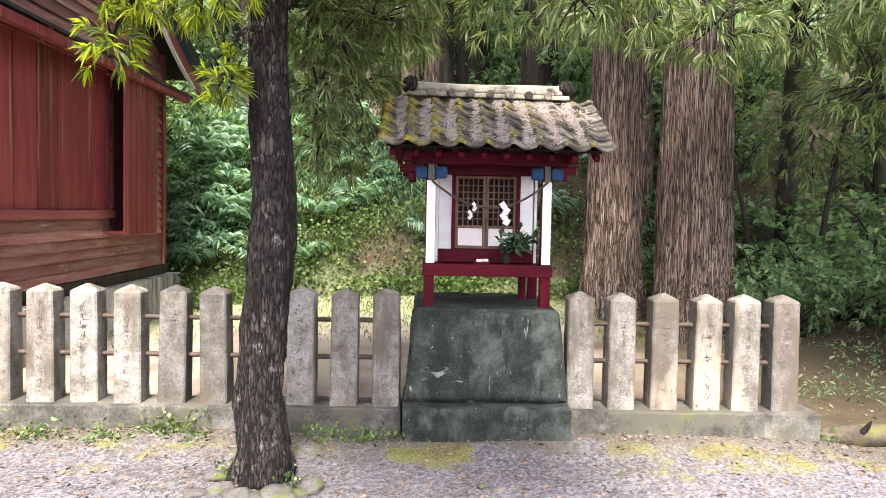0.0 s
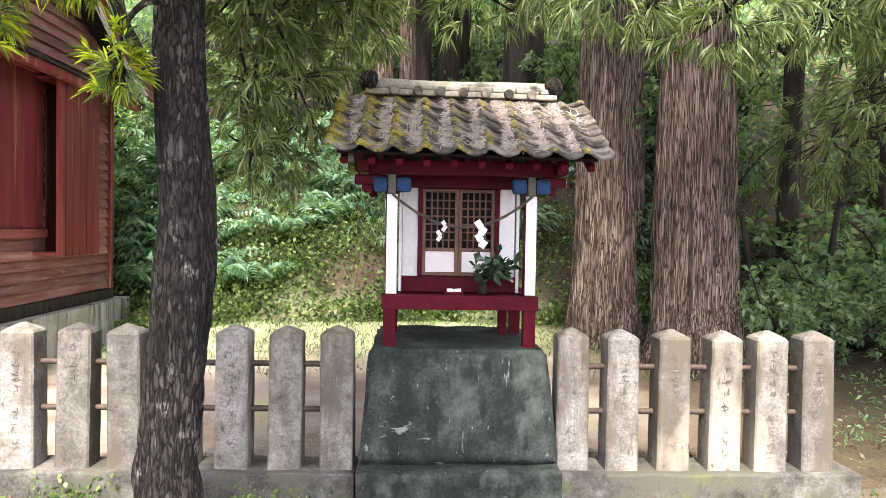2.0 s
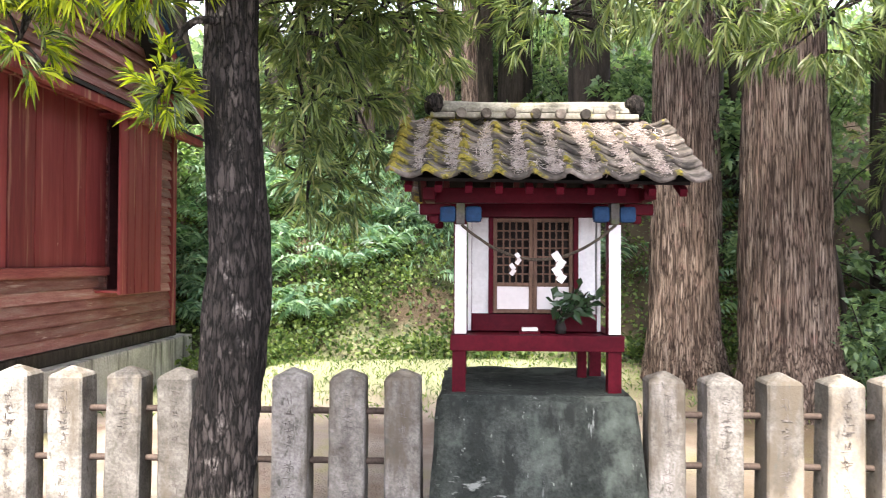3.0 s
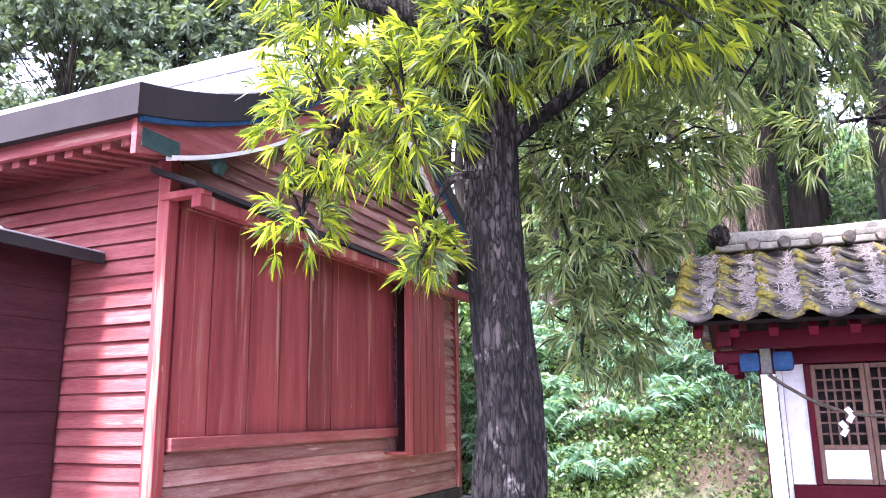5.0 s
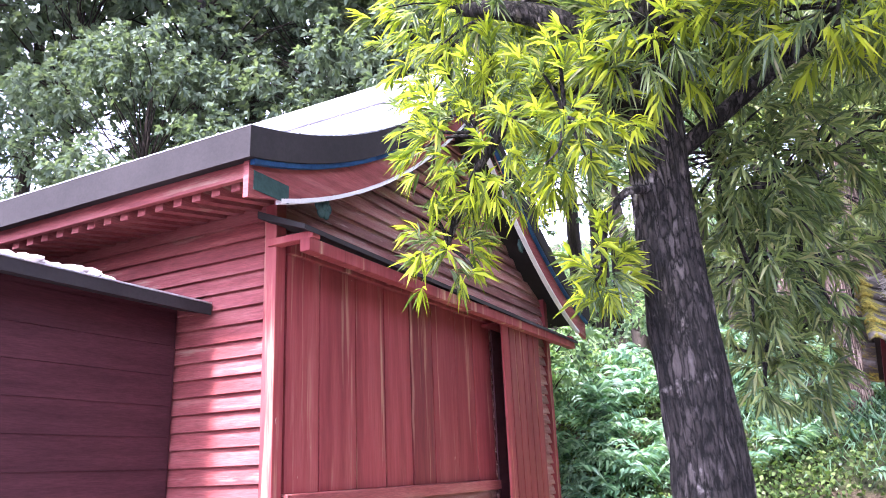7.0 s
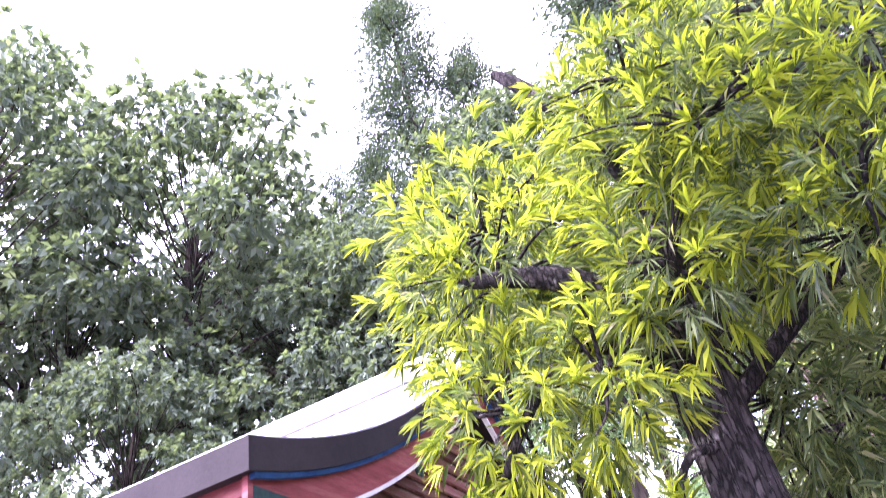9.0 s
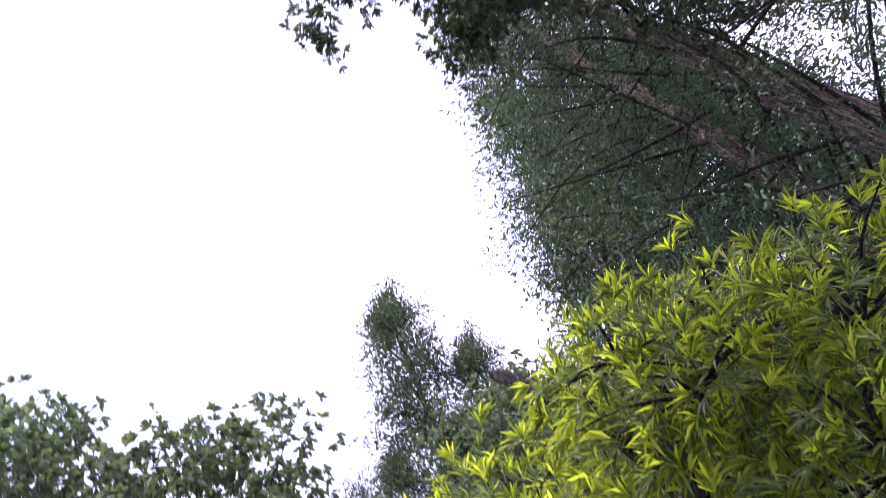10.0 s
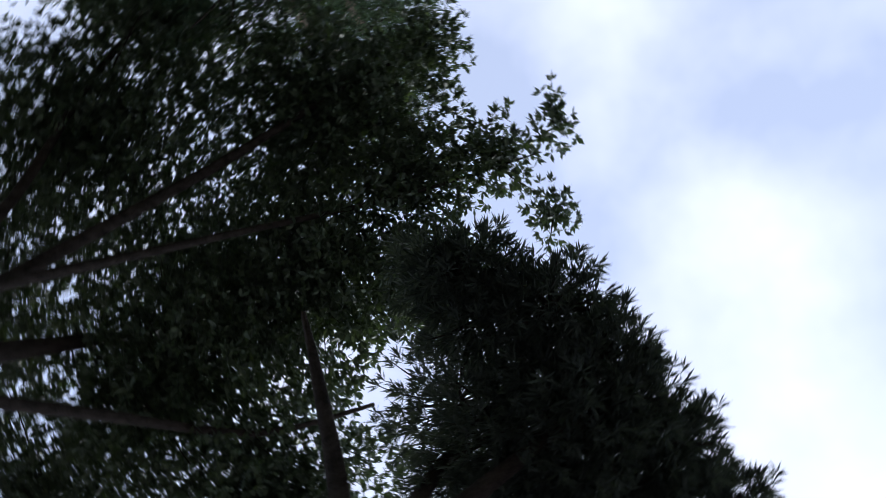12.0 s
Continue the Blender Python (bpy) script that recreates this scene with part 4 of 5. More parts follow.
    for y, r in ((5.55, 0.085), (6.75, 0.075), (RIDGE_Y, 0.16), (9.2, 0.075)):
        bm = bmesh.new()
        for a in range(6):
            bmesh.ops.create_icosphere(bm, subdivisions=2, radius=r * 0.5, matrix=Matrix.Translation((0, math.cos(a * math.pi / 3) * r * 0.6, math.sin(a * math.pi / 3) * r * 0.6)) @ Matrix.Diagonal((0.35, 1, 1, 1)))
        bmesh.ops.create_icosphere(bm, subdivisions=2, radius=r * 0.45, matrix=Matrix.Diagonal((0.6, 1, 1, 1)))
        bm.transform(Matrix.Translation((x1 - 0.12, y, roof_z(y) - 0.5)))
        put("pendant_ornament", bm, green_patina, roof, "carved green pendant", True)
    bm = box(x1 - 0.058, x1 - 0.052, EAVE_Y + 0.1, EAVE_Y + 0.42, EAVE_Z - 0.36, EAVE_Z - 0.24, 0.002)
    put("corner_fitting", bm, green_patina, roof, "green copper corner fitting")
    for i in range(42):
        x = -3.42 - 0.162 * i
        bm = bmesh.new()
        za, zb = roof_z(EAVE_Y + 0.16) - 0.275, roof_z(5.42) - 0.34
        vs = [bm.verts.new(c) for c in ((x - 0.035, EAVE_Y + 0.16, za), (x + 0.035, EAVE_Y + 0.16, za), (x + 0.035, EAVE_Y + 0.16, za - 0.075), (x - 0.035, EAVE_Y + 0.16, za - 0.075),
                                        (x - 0.035, 5.42, zb), (x + 0.035, 5.42, zb), (x + 0.035, 5.42, zb - 0.085), (x - 0.035, 5.42, zb - 0.085))]
        for q in ((0, 1, 2, 3), (7, 6, 5, 4), (0, 4, 5, 1), (1, 5, 6, 2), (2, 6, 7, 3), (3, 7, 4, 0)):
            bm.faces.new([vs[j] for j in q])
        bmesh.ops.recalc_face_normals(bm, faces=bm.faces[:])
        put("rafter", bm, red_lying, roof, "red rafter")
    bm = bmesh.new()
    vs = [bm.verts.new(c) for c in ((-10.2, EAVE_Y + 0.14, roof_z(EAVE_Y + 0.14) - 0.27), (x1 - 0.11, EAVE_Y + 0.14, roof_z(EAVE_Y + 0.14) - 0.27), (x1 - 0.11, 5.5, roof_z(5.5) - 0.3), (-10.2, 5.5, roof_z(5.5) - 0.3))]
    bm.faces.new(vs)
    bmesh.ops.solidify(bm, geom=bm.faces[:], thickness=0.015)
    put("soffit", bm, red_lying, roof, "red boarded soffit")


hall()


def annex():
    root = thing("side_annex", (-5.0, 3.8, 0), "low red boarded annex with a lean-to roof against the hall", "building")
    off = Matrix.Translation((5.0, -3.8, 0))

    def put(name, bm, mat, label=""):
        bm.transform(off)
        return part(name, bm, mat, root, label)

    wall = put("wall", box(-4.52, -4.43, 2.3, 5.38, -0.1, 2.76, 0.005), shaded_red)
    put("end_wall", box(-6.4, -4.53, 2.3, 2.4, -0.1, 2.8, 0.005), shaded_red)
    turn = Matrix.Rotation(math.pi / 2, 4, "Z")
    for i in range(13):
        b = board_mesh(3.0, 0.22, 0.016)
        b.transform(Matrix.Translation((-4.428, 3.85, 0.02 + 0.205 * i)) @ turn)
        b.transform(off)
        part("siding_board", b, shaded_red, wall)
    bm = bmesh.new()
    sec = ((-4.1, 2.74), (-6.5, 3.3), (-6.5, 3.22), (-4.1, 2.665))
    ra = [bm.verts.new((x, 2.2, z)) for x, z in sec]
    rb = [bm.verts.new((x, 5.375, z)) for x, z in sec]
    for i in range(4):
        bm.faces.new((ra[i], ra[(i + 1) % 4], rb[(i + 1) % 4], rb[i]))
    bm.faces.new(ra[::-1])
    bm.faces.new(rb)
    bmesh.ops.recalc_face_normals(bm, faces=bm.faces[:])
    put("lean_to_roof", bm, copper_edge, "dark metal lean-to roof")
    rl = random.Random(12)
    for i in range(7):
        bm = bmesh.new()
        bmesh.ops.create_icosphere(bm, subdivisions=2, radius=0.07 + 0.04 * rl.random())
        for v in bm.verts:
            v.co *= 1 + 0.5 * noise.noise(v.co * 14 + Vector((i, 0, 0)))
            v.co.z *= 0.4
        x, y = -4.17 - 0.06 * rl.random(), 3.95 + 0.1 * i
        bm.transform(Matrix.Translation((x, y, 2.74 + (-4.1 - x) * 0.2333 + 0.005)))
        put("lichen_clump", bm, paper, "pale clump on the roof")
    # Added pale strip imitates the sunlit line along the dark roof's edge.
    put("roof_edge", box(-4.13, -4.095, 2.2, 5.37, 2.741, 2.752, 0.002), roof_sheet, "pale strip for the sunlit line of the roof edge")


annex()


# ---- trunks ----
def near_tree():
    root = thing("podocarp_tree", (-0.77, 4.16, 0), "leaning podocarp tree with flaking grey bark and yellow-green leaves", "tree")
    at = Vector((-0.77, 4.16, 0))

    def lim(name, pts, rad, around=14, along=5, **kw):
        return limb(name, root, bark, [tuple(Vector(q) - at) for q in pts], rad, around, along=along, **kw)

    lim("trunk", [(-0.815, 4.16, -0.12), (-0.815, 4.17, 0.03), (-0.815, 4.18, 0.22), (-0.84, 4.2, 0.5), (-0.818, 4.21, 0.82), (-0.797, 4.22, 1.14), (-0.766, 4.23, 1.55), (-0.8, 4.24, 2.05), (-0.818, 4.24, 2.5), (-0.79, 4.24, 3.1), (-0.66, 4.26, 3.6), (-0.5, 4.3, 4.1), (-0.45, 4.35, 4.5)],
        [0.215, 0.175, 0.145, 0.13, 0.128, 0.127, 0.12, 0.116, 0.102, 0.088, 0.06, 0.04, 0.015], 56, 12, rough=0.2, ridge=0.2, seed=2.0, fine=11)
    lim("limb", [(-0.8, 4.2, 2.85), (-0.95, 4.05, 3.06), (-1.15, 3.95, 3.2), (-1.45, 3.95, 3.32)], [0.065, 0.06, 0.045, 0.02], rough=0.3)
    lim("limb", [(-0.7, 4.2, 3.4), (-0.82, 4.1, 3.85), (-1.0, 4.05, 4.2), (-1.13, 4.05, 4.42)], [0.055, 0.05, 0.04, 0.02], rough=0.3)
    lim("limb", [(-0.8, 4.24, 2.6), (-0.3, 4.4, 3.0), (0.3, 4.15, 3.2), (0.9, 3.95, 3.15), (1.35, 3.85, 3.0)], [0.035, 0.03, 0.024, 0.018, 0.008], rough=0.2)
    lim("limb", [(-0.78, 4.26, 2.9), (-0.5, 4.7, 3.2), (-0.15, 5.1, 3.3), (0.2, 5.4, 3.25)], [0.045, 0.035, 0.025, 0.01], rough=0.2)
    lim("limb", [(-0.82, 4.2, 2.75), (-1.15, 4.15, 3.0), (-1.45, 4.12, 2.75), (-1.64, 4.12, 2.4)], [0.035, 0.025, 0.018, 0.008], rough=0.2)
    lim("limb", [(-0.81, 4.2, 2.5), (-0.9, 4.08, 2.48), (-0.97, 4.02, 2.36), (-0.99, 4.0, 2.22)], [0.02, 0.015, 0.011, 0.005], rough=0.2)
    return root


def cedar_trunk(x, y, r, h, lean=(0, 0), label="tall cedar with reddish fibrous bark at the wood's edge"):
    z0 = float(ground_height(x, y))
    root = thing("cedar_tree", (x, y, z0), label, "tree", "cedars")
    lx, ly = lean
    pts = [(0, 0, -0.15), (0, 0, 0.1), (0.0, 0, 0.6), (lx * 0.06, ly * 0.06, 1.6), (lx * 0.15, ly * 0.15, 4.0), (lx * 0.4, ly * 0.4, 0.4 * h), (lx, ly, h)]
    limb("trunk", root, cedar_bark, pts, [r * 1.5, r * 1.32, r * 1.1, r, r * 0.88, r * 0.6, r * 0.08], 150, rough=0.1, ridge=0.16, seed=x * 3.1, along=9, fine=24)
    return root


NEAR_TREE = near_tree()
CEDAR_A = cedar_trunk(2.95, 7.95, 0.375, 27, (-0.3, 0.3))
CEDAR_B = cedar_trunk(2.34, 9.05, 0.315, 26, (-0.2, 0.2))


# ---- foliage ----
def flat_leaves(base, dirs, length, aspect, rng, droop=0.15):
    """Plain pointed leaves of one quad each, for foliage seen from afar."""
    n = len(base)
    d = dirs / (np.linalg.norm(dirs, axis=1)[:, None] + 1e-9)
    s = np.cross(d, rng.normal(0, 1, (n, 3)))
    s /= np.linalg.norm(s, axis=1)[:, None] + 1e-9
    ln = np.asarray(length).reshape(-1, 1) * np.ones((n, 1))
    w = ln * aspect * 0.5
    v = np.stack([base, base + d * ln * 0.5 + s * w, base + d * ln + np.array([[0, 0, -1.0]]) * ln * droop, base + d * ln * 0.5 - s * w], 1)
    return v.reshape(-1, 3), np.arange(4 * n).reshape(-1, 4)


def in_lobe(center, radii, n, rng, shell=0.45):
    d = rng.normal(0, 1, (n, 3))
    d /= np.linalg.norm(d, axis=1)[:, None]
    r = (shell + (1 - shell) * rng.random((n, 1))) ** 0.7
    lump = 1 + 0.22 * np.sin(d[:, :1] * 5 + center[0]) * np.sin(d[:, 1:2] * 6 + center[1])
    return np.asarray(center) + d * r * np.asarray(radii) * lump, d


def whorls(points, outs, per, length, rng, spread=0.75, up=0.25):
    """Tufts of long narrow leaves at the shoot tips."""
    n = len(points)
    ax = outs + rng.normal(0, 0.35, (n, 3)) + np.array([[0, 0, up]])
    ax /= np.linalg.norm(ax, axis=1)[:, None]
    base = np.repeat(points, per, 0) - np.repeat(ax, per, 0) * rng.uniform(0, 0.05, (n * per, 1))
    side = rng.normal(0, 1, (n * per, 3))
    side /= np.linalg.norm(side, axis=1)[:, None]
    return base, np.repeat(ax, per, 0) + side * spread, rng.uniform(0.7, 1.15, n * per) * length


def twigs(parent, material, pairs, r0, rng, around=4):
    """Thin curved branches, one per pair of points, joined into one part."""
    vs, fs, k = [], [], 0
    for a, b in pairs:
        a, b = np.asarray(a, float), np.asarray(b, float)
        m = (a + b) / 2 + rng.normal(0, 0.06, 3) * np.linalg.norm(b - a) + np.array([0, 0, 0.08]) * np.linalg.norm(b - a)
        v, f = tube([tuple(a), tuple(m), tuple(b)], [r0, r0 * 0.65, r0 * 0.25], around, 0.1, along=3)
        vs += v
        fs += [tuple(i + k for i in q) for q in f]
        k += len(v)
    ob = link_mesh("twig_tangle", np_mesh("twig_tangle", vs, fs), material, parent)
    ob["kind"] = "stuff"
    return ob


def crown(parent, name, lobes, material, per, length, aspect, rng, spread=0.75, up=0.25, shell=0.45, droop=0.25, flat=False, tips=None):
    """One mesh of leaves that fills the lobes: (centre, radii, shoots)."""
    bs, ds, ls = [], [], []
    for c, r, n in lobes:
        pts, outs = in_lobe(c, r, n, rng, shell)
        if tips is not None:
            tips.append((np.asarray(c), pts))
        b, d, l = whorls(pts, outs, per, length, rng, spread, up)
        bs.append(b)
        ds.append(d)
        ls.append(l)
    b, d, l = np.concatenate(bs), np.concatenate(ds), np.concatenate(ls)
    v, f = (flat_leaves if flat else leaf_arrays)(b, d, l, aspect, rng, droop)
    ob = link_mesh(name, np_mesh(name, v, f), material, parent)
    ob["kind"] = "stuff"
    return ob


def local(lobes, at):
    return [(np.asarray(c, float) - np.asarray(at), r, n) for c, r, n in lobes]


def dress_near_tree():
    rng = np.random.default_rng(11)
    at = (-0.77, 4.16, 0)
    tips = []
    bright = [((-0.99, 4.0, 2.2), (0.12, 0.13, 0.18), 26), ((-1.62, 4.12, 2.42), (0.2, 0.25, 0.22), 30), ((-1.45, 4.1, 2.85), (0.4, 0.45, 0.4), 110), ((-1.4, 4.15, 3.4), (0.55, 0.6, 0.42), 190),
              ((-1.45, 4.3, 3.8), (0.55, 0.55, 0.38), 150), ((-0.7, 4.5, 4.1), (0.7, 0.5, 0.36), 190), ((-0.45, 3.9, 3.5), (0.55, 0.4, 0.42), 170),
              ((0.1, 3.95, 3.35), (0.75, 0.45, 0.42), 200), ((-1.05, 3.95, 2.75), (0.35, 0.3, 0.35), 70), ((0.75, 4.0, 3.5), (0.65, 0.45, 0.36), 50),
              ((-0.15, 3.85, 2.95), (0.5, 0.35, 0.3), 100), ((-0.2, 4.3, 3.95), (0.6, 0.5, 0.35), 140), ((-0.72, 3.9, 3.02), (0.35, 0.28, 0.36), 90), ((-0.6, 3.9, 3.85), (0.45, 0.32, 0.3), 100)]
    dark = [((-0.62, 4.75, 2.8), (0.42, 0.5, 0.55), 130), ((0.0, 5.0, 3.45), (0.9, 0.7, 0.4), 230), ((-0.5, 4.7, 3.5), (0.9, 0.6, 0.5), 240), ((-0.58, 4.6, 2.25), (0.22, 0.3, 0.3), 50),
            ((0.75, 3.95, 3.15), (0.7, 0.45, 0.36), 80), ((1.2, 3.9, 2.8), (0.4, 0.3, 0.28), 90), ((0.85, 3.9, 2.65), (0.3, 0.25, 0.22), 44), ((-1.2, 4.9, 3.5), (0.6, 0.5, 0.55), 130), ((0.3, 4.3, 3.0), (0.5, 0.4, 0.35), 100),
            ((-0.45, 4.5, 2.55), (0.2, 0.25, 0.3), 40), ((-0.3, 4.9, 2.75), (0.5, 0.35, 0.25), 110), ((-0.6, 4.75, 1.95), (0.13, 0.15, 0.25), 22), ((-0.42, 4.95, 2.35), (0.3, 0.3, 0.38), 80), ((-0.5, 5.0, 1.95), (0.2, 0.22, 0.26), 50)]
    # Darker leaves fill the inside of each bright lobe.
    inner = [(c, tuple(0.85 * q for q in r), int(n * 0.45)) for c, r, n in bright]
    bright = [(c, r, int(n * 0.75)) for c, r, n in bright]
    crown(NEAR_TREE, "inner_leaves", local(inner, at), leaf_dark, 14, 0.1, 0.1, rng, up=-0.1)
    crown(NEAR_TREE, "bright_leaves", local(bright, at), leaf_bright, 15, 0.1, 0.145, rng, tips=tips)
    crown(NEAR_TREE, "dark_leaves", local(dark, at), leaf_dark, 15, 0.1, 0.125, rng, up=-0.2, tips=tips)
    pairs = []
    for c, pts in tips:
        for q in pts[::7]:
            pairs.append((c + (q - c) * 0.15, q))
    twigs(NEAR_TREE, bark, pairs, 0.009, rng)


dress_near_tree()


def second_podocarp():
    """Its trunk stands at the wood's edge; long sprays hang over the shrine."""
    at = np.array([4.7, 6.7, float(ground_height(4.7, 6.7))])
    root = thing("podocarp_tree", tuple(at), "podocarp tree hanging grey-green sprays over the shrine", "tree")
    rng = np.random.default_rng(13)

    def lim(name, pts, rad):
        return limb(name, root, bark, [tuple(np.array(q) - at) for q in pts], rad, 12, 0.15)

    lim("trunk", [(4.7, 6.7, -0.2), (4.68, 6.7, 1.5), (4.6, 6.65, 3.2), (4.4, 6.6, 5.2), (4.3, 6.6, 6.6)], [0.2, 0.15, 0.13, 0.09, 0.02])
    lim("limb", [(4.62, 6.66, 2.9), (3.6, 6.2, 3.9), (2.4, 5.9, 4.2), (1.2, 5.9, 4.3), (0.0, 6.3, 4.4)], [0.07, 0.055, 0.04, 0.028, 0.01])
    lim("limb", [(4.6, 6.65, 3.4), (4.2, 6.0, 3.7), (3.6, 5.3, 3.6), (3.1, 4.9, 3.3)], [0.05, 0.04, 0.03, 0.01])
    lim("limb", [(4.5, 6.6, 4.4), (3.2, 7.0, 5.2), (1.6, 7.2, 5.6), (-0.4, 7.6, 5.5)], [0.06, 0.045, 0.03, 0.01])
    lobes = [((3.6, 6.0, 3.6), (1.1, 0.7, 0.7), 230), ((2.5, 5.9, 4.0), (0.9, 0.6, 0.5), 170), ((4.3, 6.3, 3.0), (0.9, 0.8, 0.8), 230), ((1.5, 5.8, 4.2), (0.9, 0.6, 0.45), 110), ((0.4, 6.3, 4.3), (1.0, 0.7, 0.5), 120), ((-0.8, 7.0, 4.4), (1.0, 0.8, 0.6), 120),
             ((3.3, 5.1, 3.2), (0.6, 0.5, 0.45), 110), ((4.0, 5.7, 2.5), (0.5, 0.5, 0.4), 80), ((2.2, 7.0, 5.4), (1.4, 0.8, 0.6), 200), ((0.2, 7.4, 5.5), (1.3, 0.8, 0.6), 180), ((4.8, 7.4, 4.2), (1.1, 1.0, 1.0), 220), ((-1.9, 7.6, 5.0), (0.9, 0.8, 0.7), 130), ((3.9, 7.4, 2.4), (0.6, 0.6, 0.6), 90),
             ((1.5, 5.5, 3.0), (0.6, 0.4, 0.25), 90), ((2.2, 5.6, 2.95), (0.55, 0.4, 0.35), 110), ((2.9, 5.7, 3.0), (0.5, 0.4, 0.35), 90), ((3.6, 5.9, 2.6), (0.6, 0.5, 0.5), 130), ((0.7, 5.9, 3.1), (0.7, 0.4, 0.25), 80), ((-0.3, 6.2, 3.1), (0.6, 0.5, 0.5), 120), ((-1.1, 6.6, 3.2), (0.5, 0.5, 0.7), 90)]
    tips = []
    crown(root, "foliage", local(lobes, at), leaf_dark, 14, 0.13, 0.11, rng, up=-0.25, tips=tips)
    twigs(root, bark, [(c + (q - c) * 0.1, q) for c, pts in tips for q in pts[::7]], 0.01, rng)


second_podocarp()


def dress_cedar(root, h, low, reach, seed, lean=(0, 0)):
    """Drooping branches with fine cedar sprays up the trunk."""
    rng = np.random.default_rng(seed)
    pairs, bs, ds, ls = [], [], [], []
    for i in range(120):
        u = (i + rng.random()) / 120
        z = low + (h - low) * u ** 1.35
        a = i * 2.4 + rng.normal(0, 0.3)
        ln = reach * (1 - 0.75 * u) * rng.uniform(0.65, 1.15)
        if math.cos(a) > 0.25 and z < 15 and rng.random() < 0.7:
            continue
        c = np.array([lean[0] * z / h, lean[1] * z / h, z])
        tip = c + np.array([math.cos(a) * ln, math.sin(a) * ln, -0.12 * ln + rng.normal(0, 0.2)])
        pairs.append((c, tip))
        clumps, per = 22, 44
        q = rng.uniform(0.08, 1.08, (clumps, 1)) ** 0.75
        mid = c + (tip - c) * q + rng.normal(0, 1, (clumps, 3)) * np.array([0.36, 0.36, 0.3]) * (0.5 + 0.5 * ln / reach)
        fall = np.abs(rng.normal(0, 0.11, (clumps * per, 1)))
        b = np.repeat(mid, per, 0) + rng.normal(0, 1, (clumps * per, 3)) * np.array([0.11, 0.11, 0.07]) * (1 - 0.6 * np.clip(fall, 0, 1)) - fall * np.array([[0, 0, 1.0]])
        bs.append(b)
        ds.append((tip - c)[None] / ln * 0.5 + rng.normal(0, 0.6, (clumps * per, 3)) + np.array([[0, 0, -0.6]]))
        ls.append(rng.uniform(0.035, 0.08, clumps * per))
    v, f = flat_leaves(np.concatenate(bs), np.concatenate(ds), np.concatenate(ls), 0.34, rng)
    ob = link_mesh("foliage", np_mesh("foliage", v, f), leaf_cedar, root)
    ob["kind"] = "stuff"
    twigs(root, dark_bark, pairs, 0.04, rng)


dress_cedar(CEDAR_A, 27, 5.2, 3.6, 21, (-0.3, 0.3))
dress_cedar(CEDAR_B, 26, 5.0, 4.3, 22, (-0.2, 0.2))


# ---- trees over the forecourt ----
def overhead_conifer():
    at = np.array([1.7, -1.3, 0.0])
    root = thing("cypress_tree", tuple(at), "dark dense cypress leaning over the forecourt", "tree")
    rng = np.random.default_rng(31)

    def lim(name, pts, rad, around=12):
        return limb(name, root, dark_bark, [tuple(np.array(q) - at) for q in pts], rad, around, 0.12)

    lim("trunk", [(1.7, -1.3, -0.2), (1.68, -1.25, 2.0), (1.4, -0.7, 3.4), (0.74, 0.52, 4.63), (0.58, 0.79, 5.86), (0.37, 0.9, 7.3)], [0.24, 0.19, 0.14, 0.09, 0.05, 0.02], 18)
    lim("limb", [(0.74, 0.5, 4.46), (0.93, 0.95, 5.46), (1.13, 1.45, 6.16), (1.23, 1.9, 6.46)], [0.07, 0.055, 0.04, 0.015])
    lim("limb", [(0.67, 0.65, 5.06), (0.23, 0.8, 5.65), (-0.27, 0.95, 6.06), (-0.77, 0.95, 6.26)], [0.06, 0.05, 0.035, 0.015])
    lim("limb", [(0.75, 0.45, 4.15), (0.27, 0.35, 5.36), (-0.33, 0.4, 6.16), (-1.03, 0.4, 6.56)], [0.06, 0.045, 0.03, 0.015])
    lobes = [((-0.33, 1.02, 6.16), (0.6, 0.5, 0.55), 728), ((0.13, 0.95, 6.3), (0.6, 0.55, 0.6), 644), ((-0.67, 0.7, 6.36), (0.5, 0.5, 0.45), 588), ((-0.17, 0.35, 6.26), (0.7, 0.6, 0.55), 728),
             ((-0.85, 0.3, 6.65), (0.38, 0.45, 0.4), 392), ((0.37, 0.35, 6.06), (0.65, 0.6, 0.51), 588), ((-0.07, -0.3, 6.36), (0.9, 0.6, 0.55), 588), ((0.43, 1.1, 6.96), (0.6, 0.6, 0.6), 364), ((-0.3, 1.6, 6.2), (0.4, 0.38, 0.4), 364), ((0.2, 1.92, 6.26), (0.45, 0.32, 0.35), 336), ((0.07, 1.65, 6.3), (0.45, 0.4, 0.4), 364), ((-0.53, 1.25, 6.3), (0.35, 0.35, 0.35), 280), ((-1.2, 0.3, 6.5), (0.22, 0.18, 0.15), 70)]
    tips = []
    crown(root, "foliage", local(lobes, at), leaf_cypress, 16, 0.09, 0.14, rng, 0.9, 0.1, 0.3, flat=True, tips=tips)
    pairs = []
    for c, pts in tips:
        pairs += [(c * 0.9 + q * 0.1, q) for q in pts[::9]]
    twigs(root, dark_bark, pairs, 0.012, rng)


